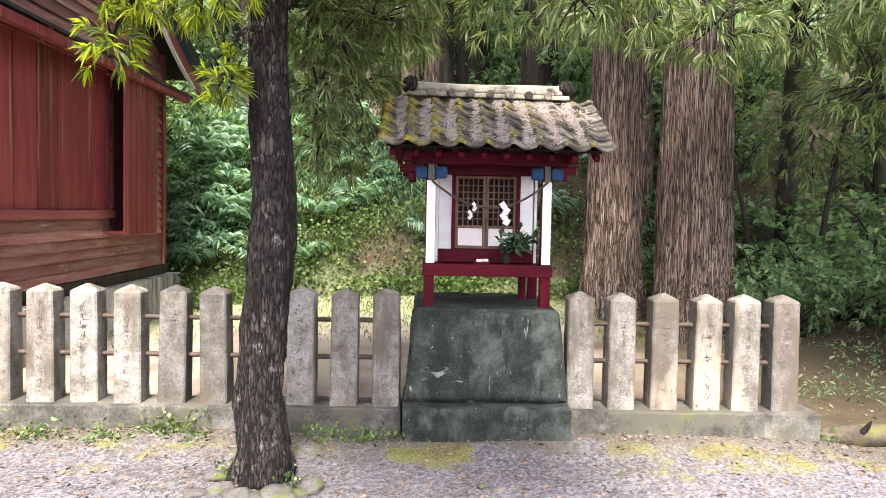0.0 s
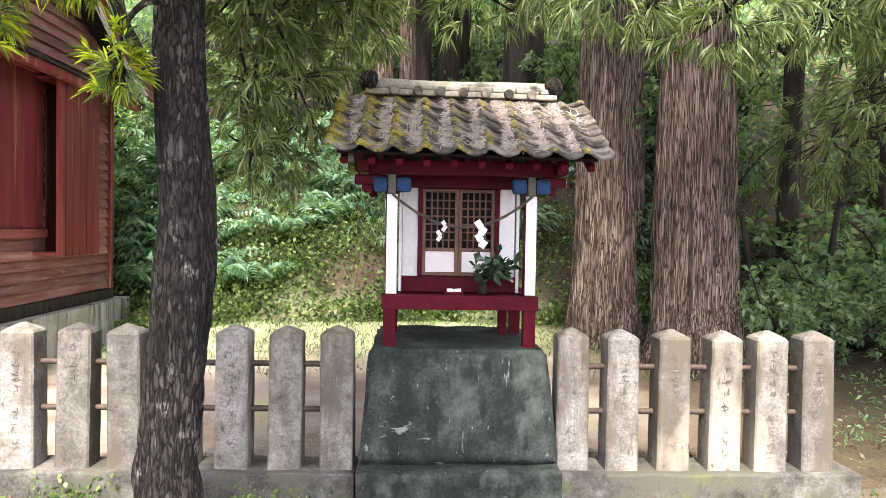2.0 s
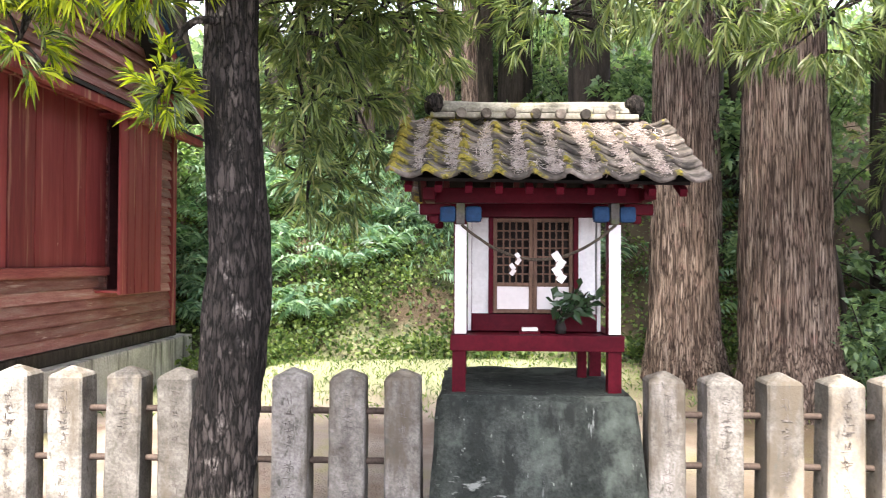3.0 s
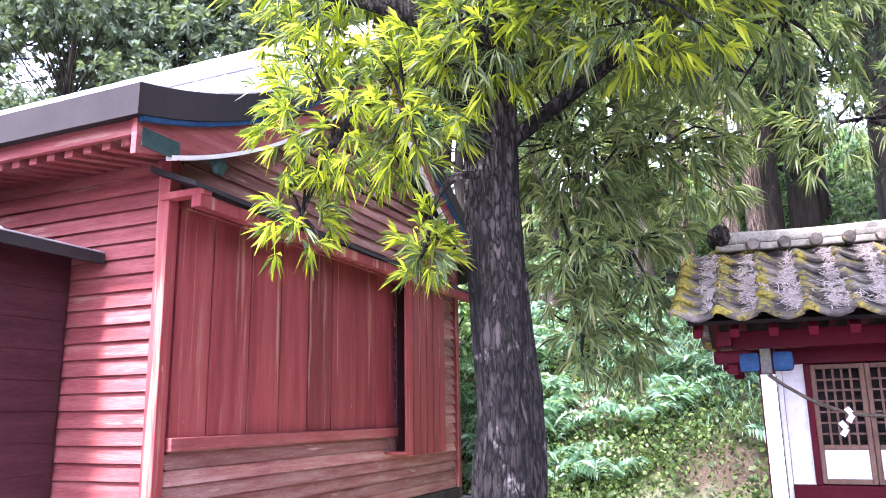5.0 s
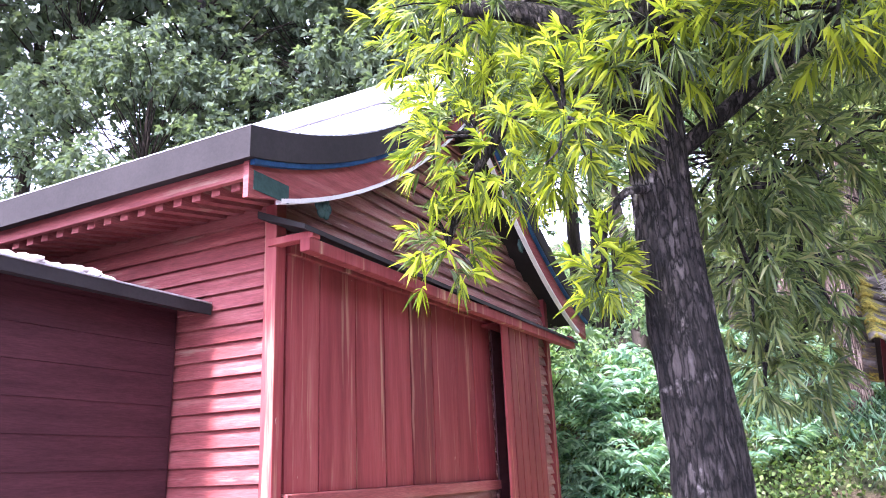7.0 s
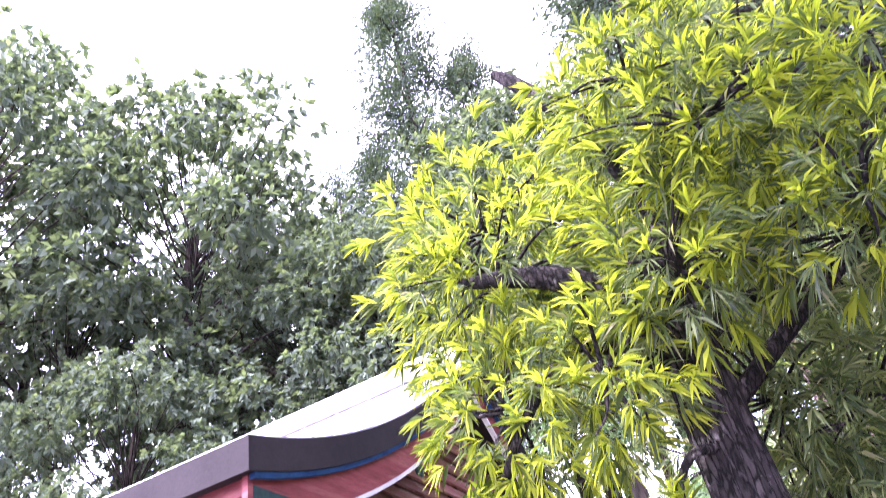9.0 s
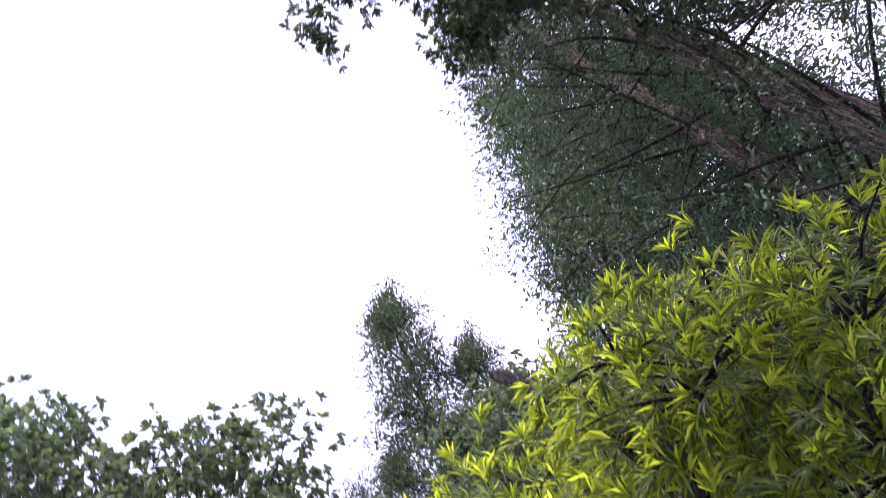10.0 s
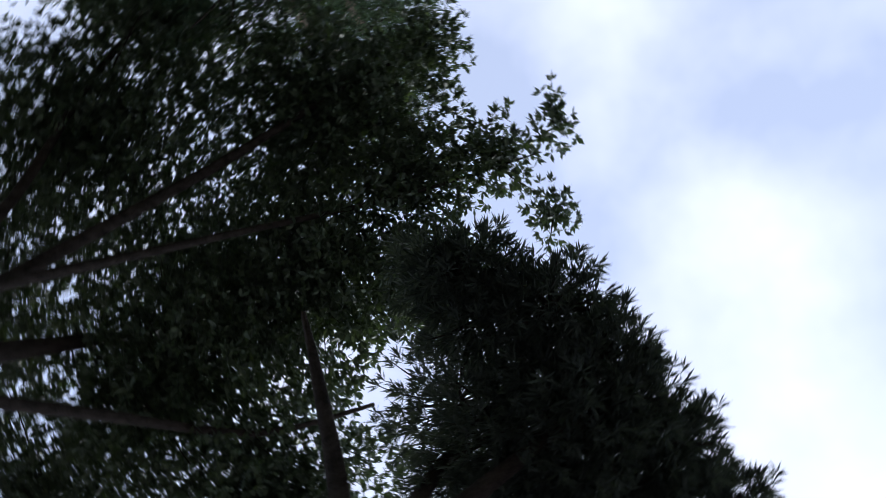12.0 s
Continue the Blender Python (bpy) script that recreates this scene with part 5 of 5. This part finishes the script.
def overhead_broadleaf():
    at = np.array([7.3, 2.4, 0.0])
    root = thing("evergreen_oak", tuple(at), "tall evergreen oak with thin spreading boughs over the forecourt", "tree")
    rng = np.random.default_rng(33)

    def lim(name, pts, rad, around=10):
        return limb(name, root, dark_bark, [tuple(np.array(q) - at) for q in pts], rad, around, 0.12)

    lim("trunk", [(7.34, 2.44, -0.96), (7.27, 2.44, 2.12), (6.92, 2.44, 6.32), (6.22, 2.44, 10.52), (5.38, 2.58, 14.72)], [0.26, 0.21, 0.18, 0.14, 0.05], 16)
    for pts in ([(6.99, 2.44, 5.76), (5.38, 3, 9.12), (3.42, 3.42, 11.36), (1.18, 3.7, 12.76), (-0.92, 3.98, 13.18)], [(6.64, 2.44, 8), (5.1, 1.46, 10.52), (3.7, 0.76, 11.92), (2.3, 0.76, 13.04)],
                [(6.5, 2.44, 8.84), (5.94, 4.4, 10.8), (5.38, 6.08, 11.92), (4.26, 7.76, 12.76)], [(6.92, 2.44, 6.6), (6.22, 0.48, 9.82), (5.1, -1.06, 12.2), (4.26, -2.04, 13.32)], [(5.66, 2.86, 9.12), (3.7, 4.4, 11.64), (2.16, 5.38, 12.76), (0.62, 6.08, 13.32)]):
        lim("bough", pts, [0.1, 0.075, 0.05, 0.03, 0.012][:len(pts)])
    lobes = [((2.86, 2.72, 12.76), (1.96, 1.68, 0.98), 570), ((4.96, 1.74, 12.2), (2.1, 1.96, 1.12), 570), ((5.66, 5.52, 12.2), (2.24, 2.1, 1.26), 560), ((2.16, 5.24, 13.18), (1.96, 1.68, 0.98), 570), ((4.12, -0.5, 13.04), (2.1, 1.82, 1.12), 570),
             ((7.34, 0.2, 12.48), (2.24, 2.24, 1.26), 494), ((8.18, 3.56, 12.76), (2.24, 2.52, 1.26), 494), ((4.26, 7.48, 13.18), (2.1, 1.68, 1.12), 420), ((1.04, 3.98, 13.04), (1.26, 0.98, 0.56), 140), ((-0.22, 4.12, 13.18), (0.84, 0.84, 0.49), 50),
             ((-1.2, 4.4, 13.25), (0.4, 0.7, 0.3), 12), ((-0.9, 3, 13.18), (0.5, 0.6, 0.3), 16), ((0.62, 6.08, 13.46), (0.98, 0.84, 0.56), 70), ((4.54, -3.16, 13.6), (2.1, 1.68, 1.12), 456), ((1.18, 2.44, 13.6), (1.12, 0.98, 0.56), 228),
             ((4.82, 3.42, 14.44), (3.08, 3.08, 0.84), 608), ((8.74, -2.04, 13.04), (2.24, 2.1, 1.26), 380)]
    tips = []
    lobes = [(c, r, 5 * n) for c, r, n in lobes]
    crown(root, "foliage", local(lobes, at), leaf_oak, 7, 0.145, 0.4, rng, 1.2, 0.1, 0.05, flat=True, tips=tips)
    pairs = []
    for c, pts in tips:
        pairs += [(c, q) for q in pts[::40]]
    twigs(root, dark_bark, pairs, 0.018, rng, 3)


overhead_conifer()
overhead_broadleaf()


# ---- wood on the hill ----
def forest_cedar(name, h, low, reach, n, seed, label, r=0.28, skin=None, sprays=135):
    root = thing(name, (0, 0, 0), label, "tree", "cedars on the hill")
    limb("trunk", root, skin or dark_bark, [(0, 0, -0.6), (0, 0, 0.2), (0.02, 0, 1.2), (0.1, 0.05, h * 0.5), (0, 0, h * 0.98)], [r * 1.4, r * 1.15, r, r * 0.6, 0.03], 16, 0.12, 0.1, seed, 5)
    rng = np.random.default_rng(seed)
    bs, ds, ls, pairs = [], [], [], []
    for i in range(n):
        u = (i + rng.random()) / n
        z = low + (h - low) * u
        a = rng.uniform(0, 6.283)
        ln = reach * (1 - u) ** 0.55 * rng.uniform(0.55, 1.1) + 0.3
        c = np.array([0, 0, z])
        tip = c + np.array([math.cos(a) * ln, math.sin(a) * ln, rng.normal(0, 0.3)])
        pairs.append((c, tip))
        m = sprays
        s = rng.uniform(0.3, 1.1, (m, 1))
        bs.append(c + (tip - c) * s + rng.normal(0, 0.3, (m, 3)))
        ds.append((tip - c)[None] / ln + rng.normal(0, 0.8, (m, 3)) + np.array([[0, 0, -0.2]]))
        ls.append(rng.uniform(0.12, 0.26, m))
    v, f = flat_leaves(np.concatenate(bs), np.concatenate(ds), np.concatenate(ls), 0.3, rng)
    ob = link_mesh("foliage", np_mesh("foliage", v, f), leaf_hill, root)
    ob["kind"] = "stuff"
    twigs(root, dark_bark, pairs[::2], 0.05, rng, 3)
    return root


def forest_broadleaf(name, h, spread, shoots, seed, label, mat, leaf=0.22):
    root = thing(name, (0, 0, 0), label, "tree", "broadleaf trees on the hill")
    rng = np.random.default_rng(seed)
    limb("trunk", root, dark_bark, [(0, 0, -0.6), (0.05, 0, h * 0.2), (0.3, 0.2, h * 0.45), (0.1, 0.3, h * 0.7), (0.2, 0.1, h * 0.92)], [0.22, 0.17, 0.13, 0.08, 0.02], 12, 0.15, 0, seed, 4)
    lobes = []
    for i in range(24):
        u = (i + 0.5) / 24
        a, rr = i * 2.4, spread * 0.78 * math.sqrt(1 - u * u) * rng.uniform(0.75, 1.1)
        size = spread * rng.uniform(0.2, 0.34)
        lobes.append(((math.cos(a) * rr, math.sin(a) * rr, h * (0.5 + 0.46 * u) + rng.normal(0, 0.03) * h), (size, size, size * 0.72), shoots))
    tips = []
    crown(root, "foliage", lobes, mat, 9, leaf, 0.45, rng, 1.1, 0.2, 0.3, flat=True, tips=tips)
    twigs(root, dark_bark, [((0.15, 0.15, h * 0.4 + 0.65 * (c[2] - h * 0.4)), q) for c, pts in tips for q in pts[::45]], 0.028, rng, 3)
    return root


def bush(name, r, shoots, seed, label, mat, leaf=0.095, aspect=0.4):
    root = thing(name, (0, 0, 0), label, "shrub", "undergrowth")
    rng = np.random.default_rng(seed)
    lobes = [((rng.normal(0, r * 0.4), rng.normal(0, r * 0.4), r * rng.uniform(0.35, 0.9)), (r * 0.55, r * 0.55, r * 0.45), shoots) for _ in range(6)]
    tips = []
    crown(root, "foliage", lobes, mat, 9, leaf, aspect, rng, 1.0, 0.3, 0.3, flat=True, tips=tips)
    twigs(root, dark_bark, [((rng.normal(0, 0.05), rng.normal(0, 0.05), -0.1), q) for c, pts in tips for q in pts[::16]], 0.018, rng, 4)
    return root


def spread_copies(first, places, seed):
    """Set the first at the first place, and copies at the rest: (x, y, scale)."""
    rnd = random.Random(seed)
    for i, (x, y, s) in enumerate(places):
        m = pose(x, y, float(ground_height(x, y)) - 0.05, 0, 0, rnd.uniform(0, 360))
        if i == 0:
            first.matrix_basis = m @ Matrix.Diagonal((s, s, s, 1))
        else:
            ob = copy_thing(first, m)
            ob.scale = (s, s, s)


C1 = forest_cedar("hill_cedar", 22, 7.0, 2.6, 90, 41, "tall hill cedar with a straight dark trunk")
spread_copies(C1, [(1.9, 12.6, 1.2), (0.95, 15.4, 1.2), (5.2, 15.8, 1.1), (4.2, 14.5, 1.15), (6.5, 17.0, 1.1), (0.9, 19.5, 1.2), (3.0, 20.0, 1.2), (8.5, 13.0, 1.0), (-5.0, 20.5, 0.7),
                   (-8.5, 21.0, 0.9), (-12.5, 20.5, 0.85), (-16.5, 17.5, 0.85), (-20.0, 14.0, 0.9)], 1)
C2 = forest_cedar("slender_cedar", 24.5, 9.0, 2.5, 80, 43, "slender cedar with a gappy crown above the hall", 0.22, None, 300)
spread_copies(C2, [(-7.4, 17.2, 0.98), (-6.0, 20.0, 0.85), (-9.6, 18.5, 0.72), (-13.5, 16.0, 0.7)], 2)
C3 = forest_cedar("pale_cedar", 18, 6.0, 2.4, 60, 44, "cedar with a pale flared trunk on the bank", 0.17, cedar_bark)
spread_copies(C3, [(-0.22, 12.4, 0.9), (0.15, 13.0, 0.85), (3.4, 11.6, 0.9), (-0.95, 14.2, 0.8), (-3.2, 16.5, 0.75)], 3)
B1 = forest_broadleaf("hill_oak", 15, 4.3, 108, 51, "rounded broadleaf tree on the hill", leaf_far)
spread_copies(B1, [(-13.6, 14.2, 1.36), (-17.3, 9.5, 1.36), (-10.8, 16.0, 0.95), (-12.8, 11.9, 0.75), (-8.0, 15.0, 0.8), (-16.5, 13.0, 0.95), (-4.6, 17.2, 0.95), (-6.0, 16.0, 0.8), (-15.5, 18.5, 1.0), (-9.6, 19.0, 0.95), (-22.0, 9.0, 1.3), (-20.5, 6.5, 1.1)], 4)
B2 = forest_broadleaf("understory_tree", 7.5, 2.6, 62, 53, "bushy evergreen tree filling the shaded wood", leaf_wood, 0.125)
spread_copies(B2, [(-3.2, 14.2, 0.9), (-1.6, 13.6, 0.8), (0.4, 14.0, 0.9), (2.1, 13.4, 0.85), (4.2, 12.6, 0.9), (8.2, 12.0, 0.95), (7.4, 8.8, 0.9), (-2.4, 17.0, 1.2), (0.2, 17.6, 1.3), (2.8, 17.0, 1.25), (5.4, 15.6, 1.2), (8.0, 13.6, 1.2), (-5.0, 15.2, 0.85), (6.4, 7.2, 0.62)], 7)
S1 = bush("shrub", 1.0, 65, 61, "dense dark green shrub on the wooded bank", leaf_wood, 0.12)
rs = random.Random(8)
spots = [(x + rs.uniform(-0.5, 0.5), y + rs.uniform(-0.5, 0.5), rs.uniform(0.7, 1.5)) for x, y in
         ((-3.9, 14.0), (-2.6, 14.4), (2.0, 13.9), (3.4, 13.0), (4.4, 11.0), (5.2, 9.4), (6.0, 8.0), (6.6, 10.4), (7.5, 8.6), (5.0, 12.6), (-4.8, 13.0), (-6.5, 13.6), (-8.5, 13.8), (-3.2, 15.2), (-0.6, 16.2), (1.6, 16.5),
          (3.6, 15.8), (5.6, 14.6), (7.6, 12.4), (8.6, 10.0), (-10.5, 14.5), (-12.0, 14.5), (6.4, 6.6), (7.8, 5.4), (9.0, 7.0), (-1.8, 18.0), (0.8, 19.5), (4.6, 18.5), (-5.0, 17.5), (8.8, 15.0), (4.3, 8.6), (-16.0, 12.5), (-14.5, 11.0), (-9.5, 16.5), (-7.5, 18.5))]
spread_copies(S1, spots, 5)


# slender dark saplings at the wood's edge
def sapling(x, y, r, h, dx, dy):
    z = float(ground_height(x, y))
    root = thing("sapling", (x, y, z), "thin dark bare trunk at the wood's edge", "tree", "saplings")
    limb("trunk", root, dark_bark, [(0, 0, -0.2), (dx * 0.1, dy * 0.1, h * 0.25), (dx * 0.5, dy * 0.5, h * 0.6), (dx, dy, h)], [r, r * 0.9, r * 0.7, r * 0.3], 10, 0.15, seed=x)
    rng = np.random.default_rng(int(x * 100))
    twigs(root, dark_bark, [((dx * u * u, dy * u * u, h * u), (dx * u + rng.normal(0, 0.8), dy * u + rng.normal(0, 0.8), h * u + rng.uniform(0.0, 0.7))) for u in rng.uniform(0.25, 0.9, 9)], r * 0.3, rng, 4)


for args in ((5.3, 10.9, 0.15, 9, 0.3, 0), (4.9, 9.2, 0.04, 4, 0.7, 0.2), (5.7, 8.4, 0.06, 5, 0.9, 0.3), (6.4, 9.5, 0.08, 6, -0.5, 0), (4.4, 9.9, 0.035, 4, -0.8, 0.2), (5.4, 7.4, 0.07, 4, 1.2, 0.2), (7.0, 11.5, 0.09, 7, 0.4, 0), (3.9, 11.0, 0.05, 5, 0.5, 0.3), (6.02, 12.3, 0.15, 9, 0.2, 0)):
    sapling(*args)


# ---- ground plants ----
def on_ground(x, y, lift=0.0):
    return np.stack([x, y, ground_height(x, y) + lift], -1)


def ground_cover():
    rng = np.random.default_rng(71)
    # ivy and low leaves on the bank
    n = 62000
    x, y = rng.uniform(-4.6, 5.5, n), 10.2 + 4.2 * rng.random(n) ** 1.5
    keep = np.sin(x * 2.3 + np.cos(y * 1.9) * 2) + rng.normal(0, 0.6, n) > -0.5
    x, y = x[keep], y[keep]
    b = on_ground(x, y, rng.uniform(0.0, 0.25, len(x)))
    v, f = flat_leaves(b, rng.normal(0, 1, (len(x), 3)) + np.array([[0, -0.5, 0.5]]), rng.uniform(0.03, 0.085, len(x)), 0.7, rng)
    tagged(link_mesh("ivy", np_mesh("ivy", v, f), leaf_ivy), "low bright green ivy covering the bank", "ground cover", kind="stuff")
    # arching grass on the ledge
    n = 3200
    x, y = rng.uniform(-2.2, 1.6, n), rng.normal(12.4, 0.4, n)
    b = on_ground(x, y)
    v, f = leaf_arrays(b, rng.normal(0, 0.55, (n, 3)) + np.array([[0, -0.3, 0.8]]), rng.uniform(0.22, 0.5, n), 0.055, rng, 0.7)
    tagged(link_mesh("arching_grass", np_mesh("arching_grass", v, f), leaf_fern), "arching blue-green grass tufts along the ledge", "grass", kind="stuff")
    # ferns
    bs, ds, ls = [], [], []
    cx, cy = np.concatenate([rng.normal(-3.2, 0.7, 46), rng.uniform(-4.0, 4.5, 60)]), np.concatenate([rng.uniform(10.9, 13.0, 46), rng.uniform(10.8, 13.6, 60)])
    for k in range(len(cx)):
        p = on_ground(cx[k], cy[k], 0.05)
        for j in range(7):
            a = rng.uniform(0, 6.28)
            ln = rng.uniform(0.45, 0.8) * (1.5 if k < 30 else 1.0)
            s = np.linspace(0.1, 1, 13)
            arc = p + np.stack([np.cos(a) * s * ln, np.sin(a) * s * ln, 1.15 * ln * s - 0.85 * ln * s ** 2.2], -1)
            side = np.array([-np.sin(a), np.cos(a), rng.uniform(-0.5, 0.3)])
            for sg in (-1, 1):
                bs.append(arc)
                ds.append(np.tile(side * sg + np.array([np.cos(a), np.sin(a), 0]) * 0.35, (13, 1)))
                ls.append(0.17 * np.sin(np.pi * (0.12 + 0.86 * s)) + 0.02)
    v, f = flat_leaves(np.concatenate(bs), np.concatenate(ds), np.concatenate(ls), 0.28, rng, 0.35)
    tagged(link_mesh("ferns", np_mesh("ferns", v, f), leaf_frond), "pale green ferns on the shaded bank", "fern", kind="stuff")
    # turf blades behind the fence
    n = 9000
    x, y = rng.uniform(-4, 3.2, n), rng.uniform(7.4, 10.6, n)
    keep = np.sin(x * 1.7) * np.sin(y * 1.3) + rng.normal(0, 0.6, n) + (y - 8) * 0.4 > -0.2
    x, y = x[keep], y[keep]
    v, f = flat_leaves(on_ground(x, y), rng.normal(0, 0.5, (len(x), 3)) + np.array([[0, 0, 0.9]]), rng.uniform(0.04, 0.1, len(x)), 0.14, rng)
    tagged(link_mesh("turf", np_mesh("turf", v, f), leaf_ivy), "sunlit short turf behind the fence", "grass", kind="stuff")
    # weeds at the foot of the kerb
    bs, ds, ls = [], [], []
    for wx, wy, r, n in ((-2.35, 4.72, 0.18, 120), (-1.95, 4.7, 0.14, 70), (-1.55, 4.78, 0.16, 170), (-1.35, 4.7, 0.1, 60), (-0.5, 4.74, 0.22, 150), (-0.2, 4.72, 0.15, 80), (-0.98, 4.2, 0.1, 60), (-0.62, 4.02, 0.1, 60), (2.75, 4.95, 0.15, 60), (-2.8, 4.7, 0.2, 90)):
        q = np.stack([rng.normal(wx, r * 0.6, n), rng.normal(wy, 0.05, n)], -1)
        bs.append(on_ground(q[:, 0], q[:, 1], np.abs(rng.normal(0, 0.045, n))))
        ds.append(rng.normal(0, 1, (n, 3)) + np.array([[0, 0, 0.8]]))
        ls.append(rng.uniform(0.02, 0.05, n))
    v, f = flat_leaves(np.concatenate(bs), np.concatenate(ds), np.concatenate(ls), 0.6, rng)
    tagged(link_mesh("weeds", np_mesh("weeds", v, f), leaf_ivy), "small green weeds along the foot of the kerb", "weeds", kind="stuff")
    # fallen leaves
    n = 4200
    x, y = np.concatenate([rng.uniform(-3.4, 3.6, 2600), rng.uniform(2.7, 6.5, 1600)]), np.concatenate([4.85 - 2.6 * rng.random(2600) ** 1.5, rng.uniform(4.8, 8.5, 1600)])
    v, f = flat_leaves(on_ground(x, y, 0.006), rng.normal(0, 1, (n, 3)) * np.array([[1, 1, 0.15]]), rng.uniform(0.02, 0.06, n), 0.4, rng, 0)
    tagged(link_mesh("fallen_leaves", np_mesh("fallen_leaves", v, f), leaf_litter), "scattered dry brown leaves on the ground", "leaf litter", kind="stuff")
    # undergrowth over the hillside
    n = 40000
    x, y = rng.uniform(-27, 17, n), 12.4 + 24 * rng.random(n) ** 1.2
    left = rng.random(n) < 0.22
    x, y = np.where(left, rng.uniform(-27, -14, n), x), np.where(left, rng.uniform(3, 16, n), y)
    clear = (x > -10.8) & (x < -3) & (y < 12.2)
    x, y = x[~clear], y[~clear]
    n = len(x)
    v, f = flat_leaves(on_ground(x, y, np.abs(rng.normal(0, 0.5, n))), rng.normal(0, 1, (n, 3)) + np.array([[0, 0, 0.6]]), rng.uniform(0.6, 1.2, n) * np.clip(0.09 + 0.02 * (np.hypot(x, y) - 12), 0.09, 0.4), 0.45, rng)
    tagged(link_mesh("undergrowth", np_mesh("undergrowth", v, f), leaf_wood), "dense green undergrowth over the wooded hillside", "undergrowth", kind="stuff")
    # small bushes at the wood's edge, right of the fence
    n = 5000
    x, y = rng.uniform(3.0, 6.5, n), rng.uniform(5.9, 9.0, n)
    keep = np.sin(x * 3.1) * np.cos(y * 2.7) + rng.normal(0, 0.3, n) > 0.1
    x, y = x[keep], y[keep]
    n = len(x)
    v, f = flat_leaves(on_ground(x, y, np.abs(rng.normal(0, 0.1, n))), rng.normal(0, 1, (n, 3)) + np.array([[0, 0, 0.4]]), rng.uniform(0.03, 0.085, n), 0.3, rng)
    tagged(link_mesh("seedlings", np_mesh("seedlings", v, f), leaf_wood), "low green seedlings at the edge of the wood", "ground cover", kind="stuff")


ground_cover()


def rocks():
    rnd = random.Random(9)
    for x, y, r in ((-1.0, 4.0, 0.07), (-0.88, 3.9, 0.09), (-0.64, 3.9, 0.11), (-0.52, 4.02, 0.08), (-1.05, 4.16, 0.07), (-0.72, 3.86, 0.08), (-1.12, 3.92, 0.06), (0.42, 4.1, 0.025), (1.25, 4.3, 0.03), (1.62, 4.62, 0.07)):
        bm = bmesh.new()
        bmesh.ops.create_icosphere(bm, subdivisions=3, radius=r)
        o = Vector((rnd.uniform(0, 9), rnd.uniform(0, 9), 0))
        for v in bm.verts:
            v.co *= 1 + 0.7 * noise.noise(v.co / r * 0.9 + o) + 0.2 * noise.noise(v.co / r * 3 + o)
            v.co.z *= 0.55
        ob = part("field_stone", bm, rock_mat, None, "", True)
        ob.location = (x, y, r * 0.08)
        ob.rotation_euler = (0, 0, rnd.uniform(0, 6))
        tagged(ob, "mossy grey stone half sunk at the tree's foot", "stone", "stones at the tree")


rocks()


def log_edging():
    root = thing("fallen_log", (3.15, 5.0, 0), "mossy half-buried log at the end of the fence", "log")
    limb("bole", root, log_mat, [(-0.4, -0.02, 0.03), (-0.1, 0.02, 0.05), (0.25, 0.0, 0.05), (0.6, -0.06, 0.03)], [0.06, 0.075, 0.07, 0.05], 16, 0.35, 0.1, 3.0, 6)
    for x, y in ((-0.1, -0.02), (0.25, 0.0)):
        limb("knot", root, bark, [(x, y, 0.06), (x + 0.04, y - 0.03, 0.13), (x + 0.05, y - 0.05, 0.17)], [0.025, 0.018, 0.008], 8, 0.2)


log_edging()
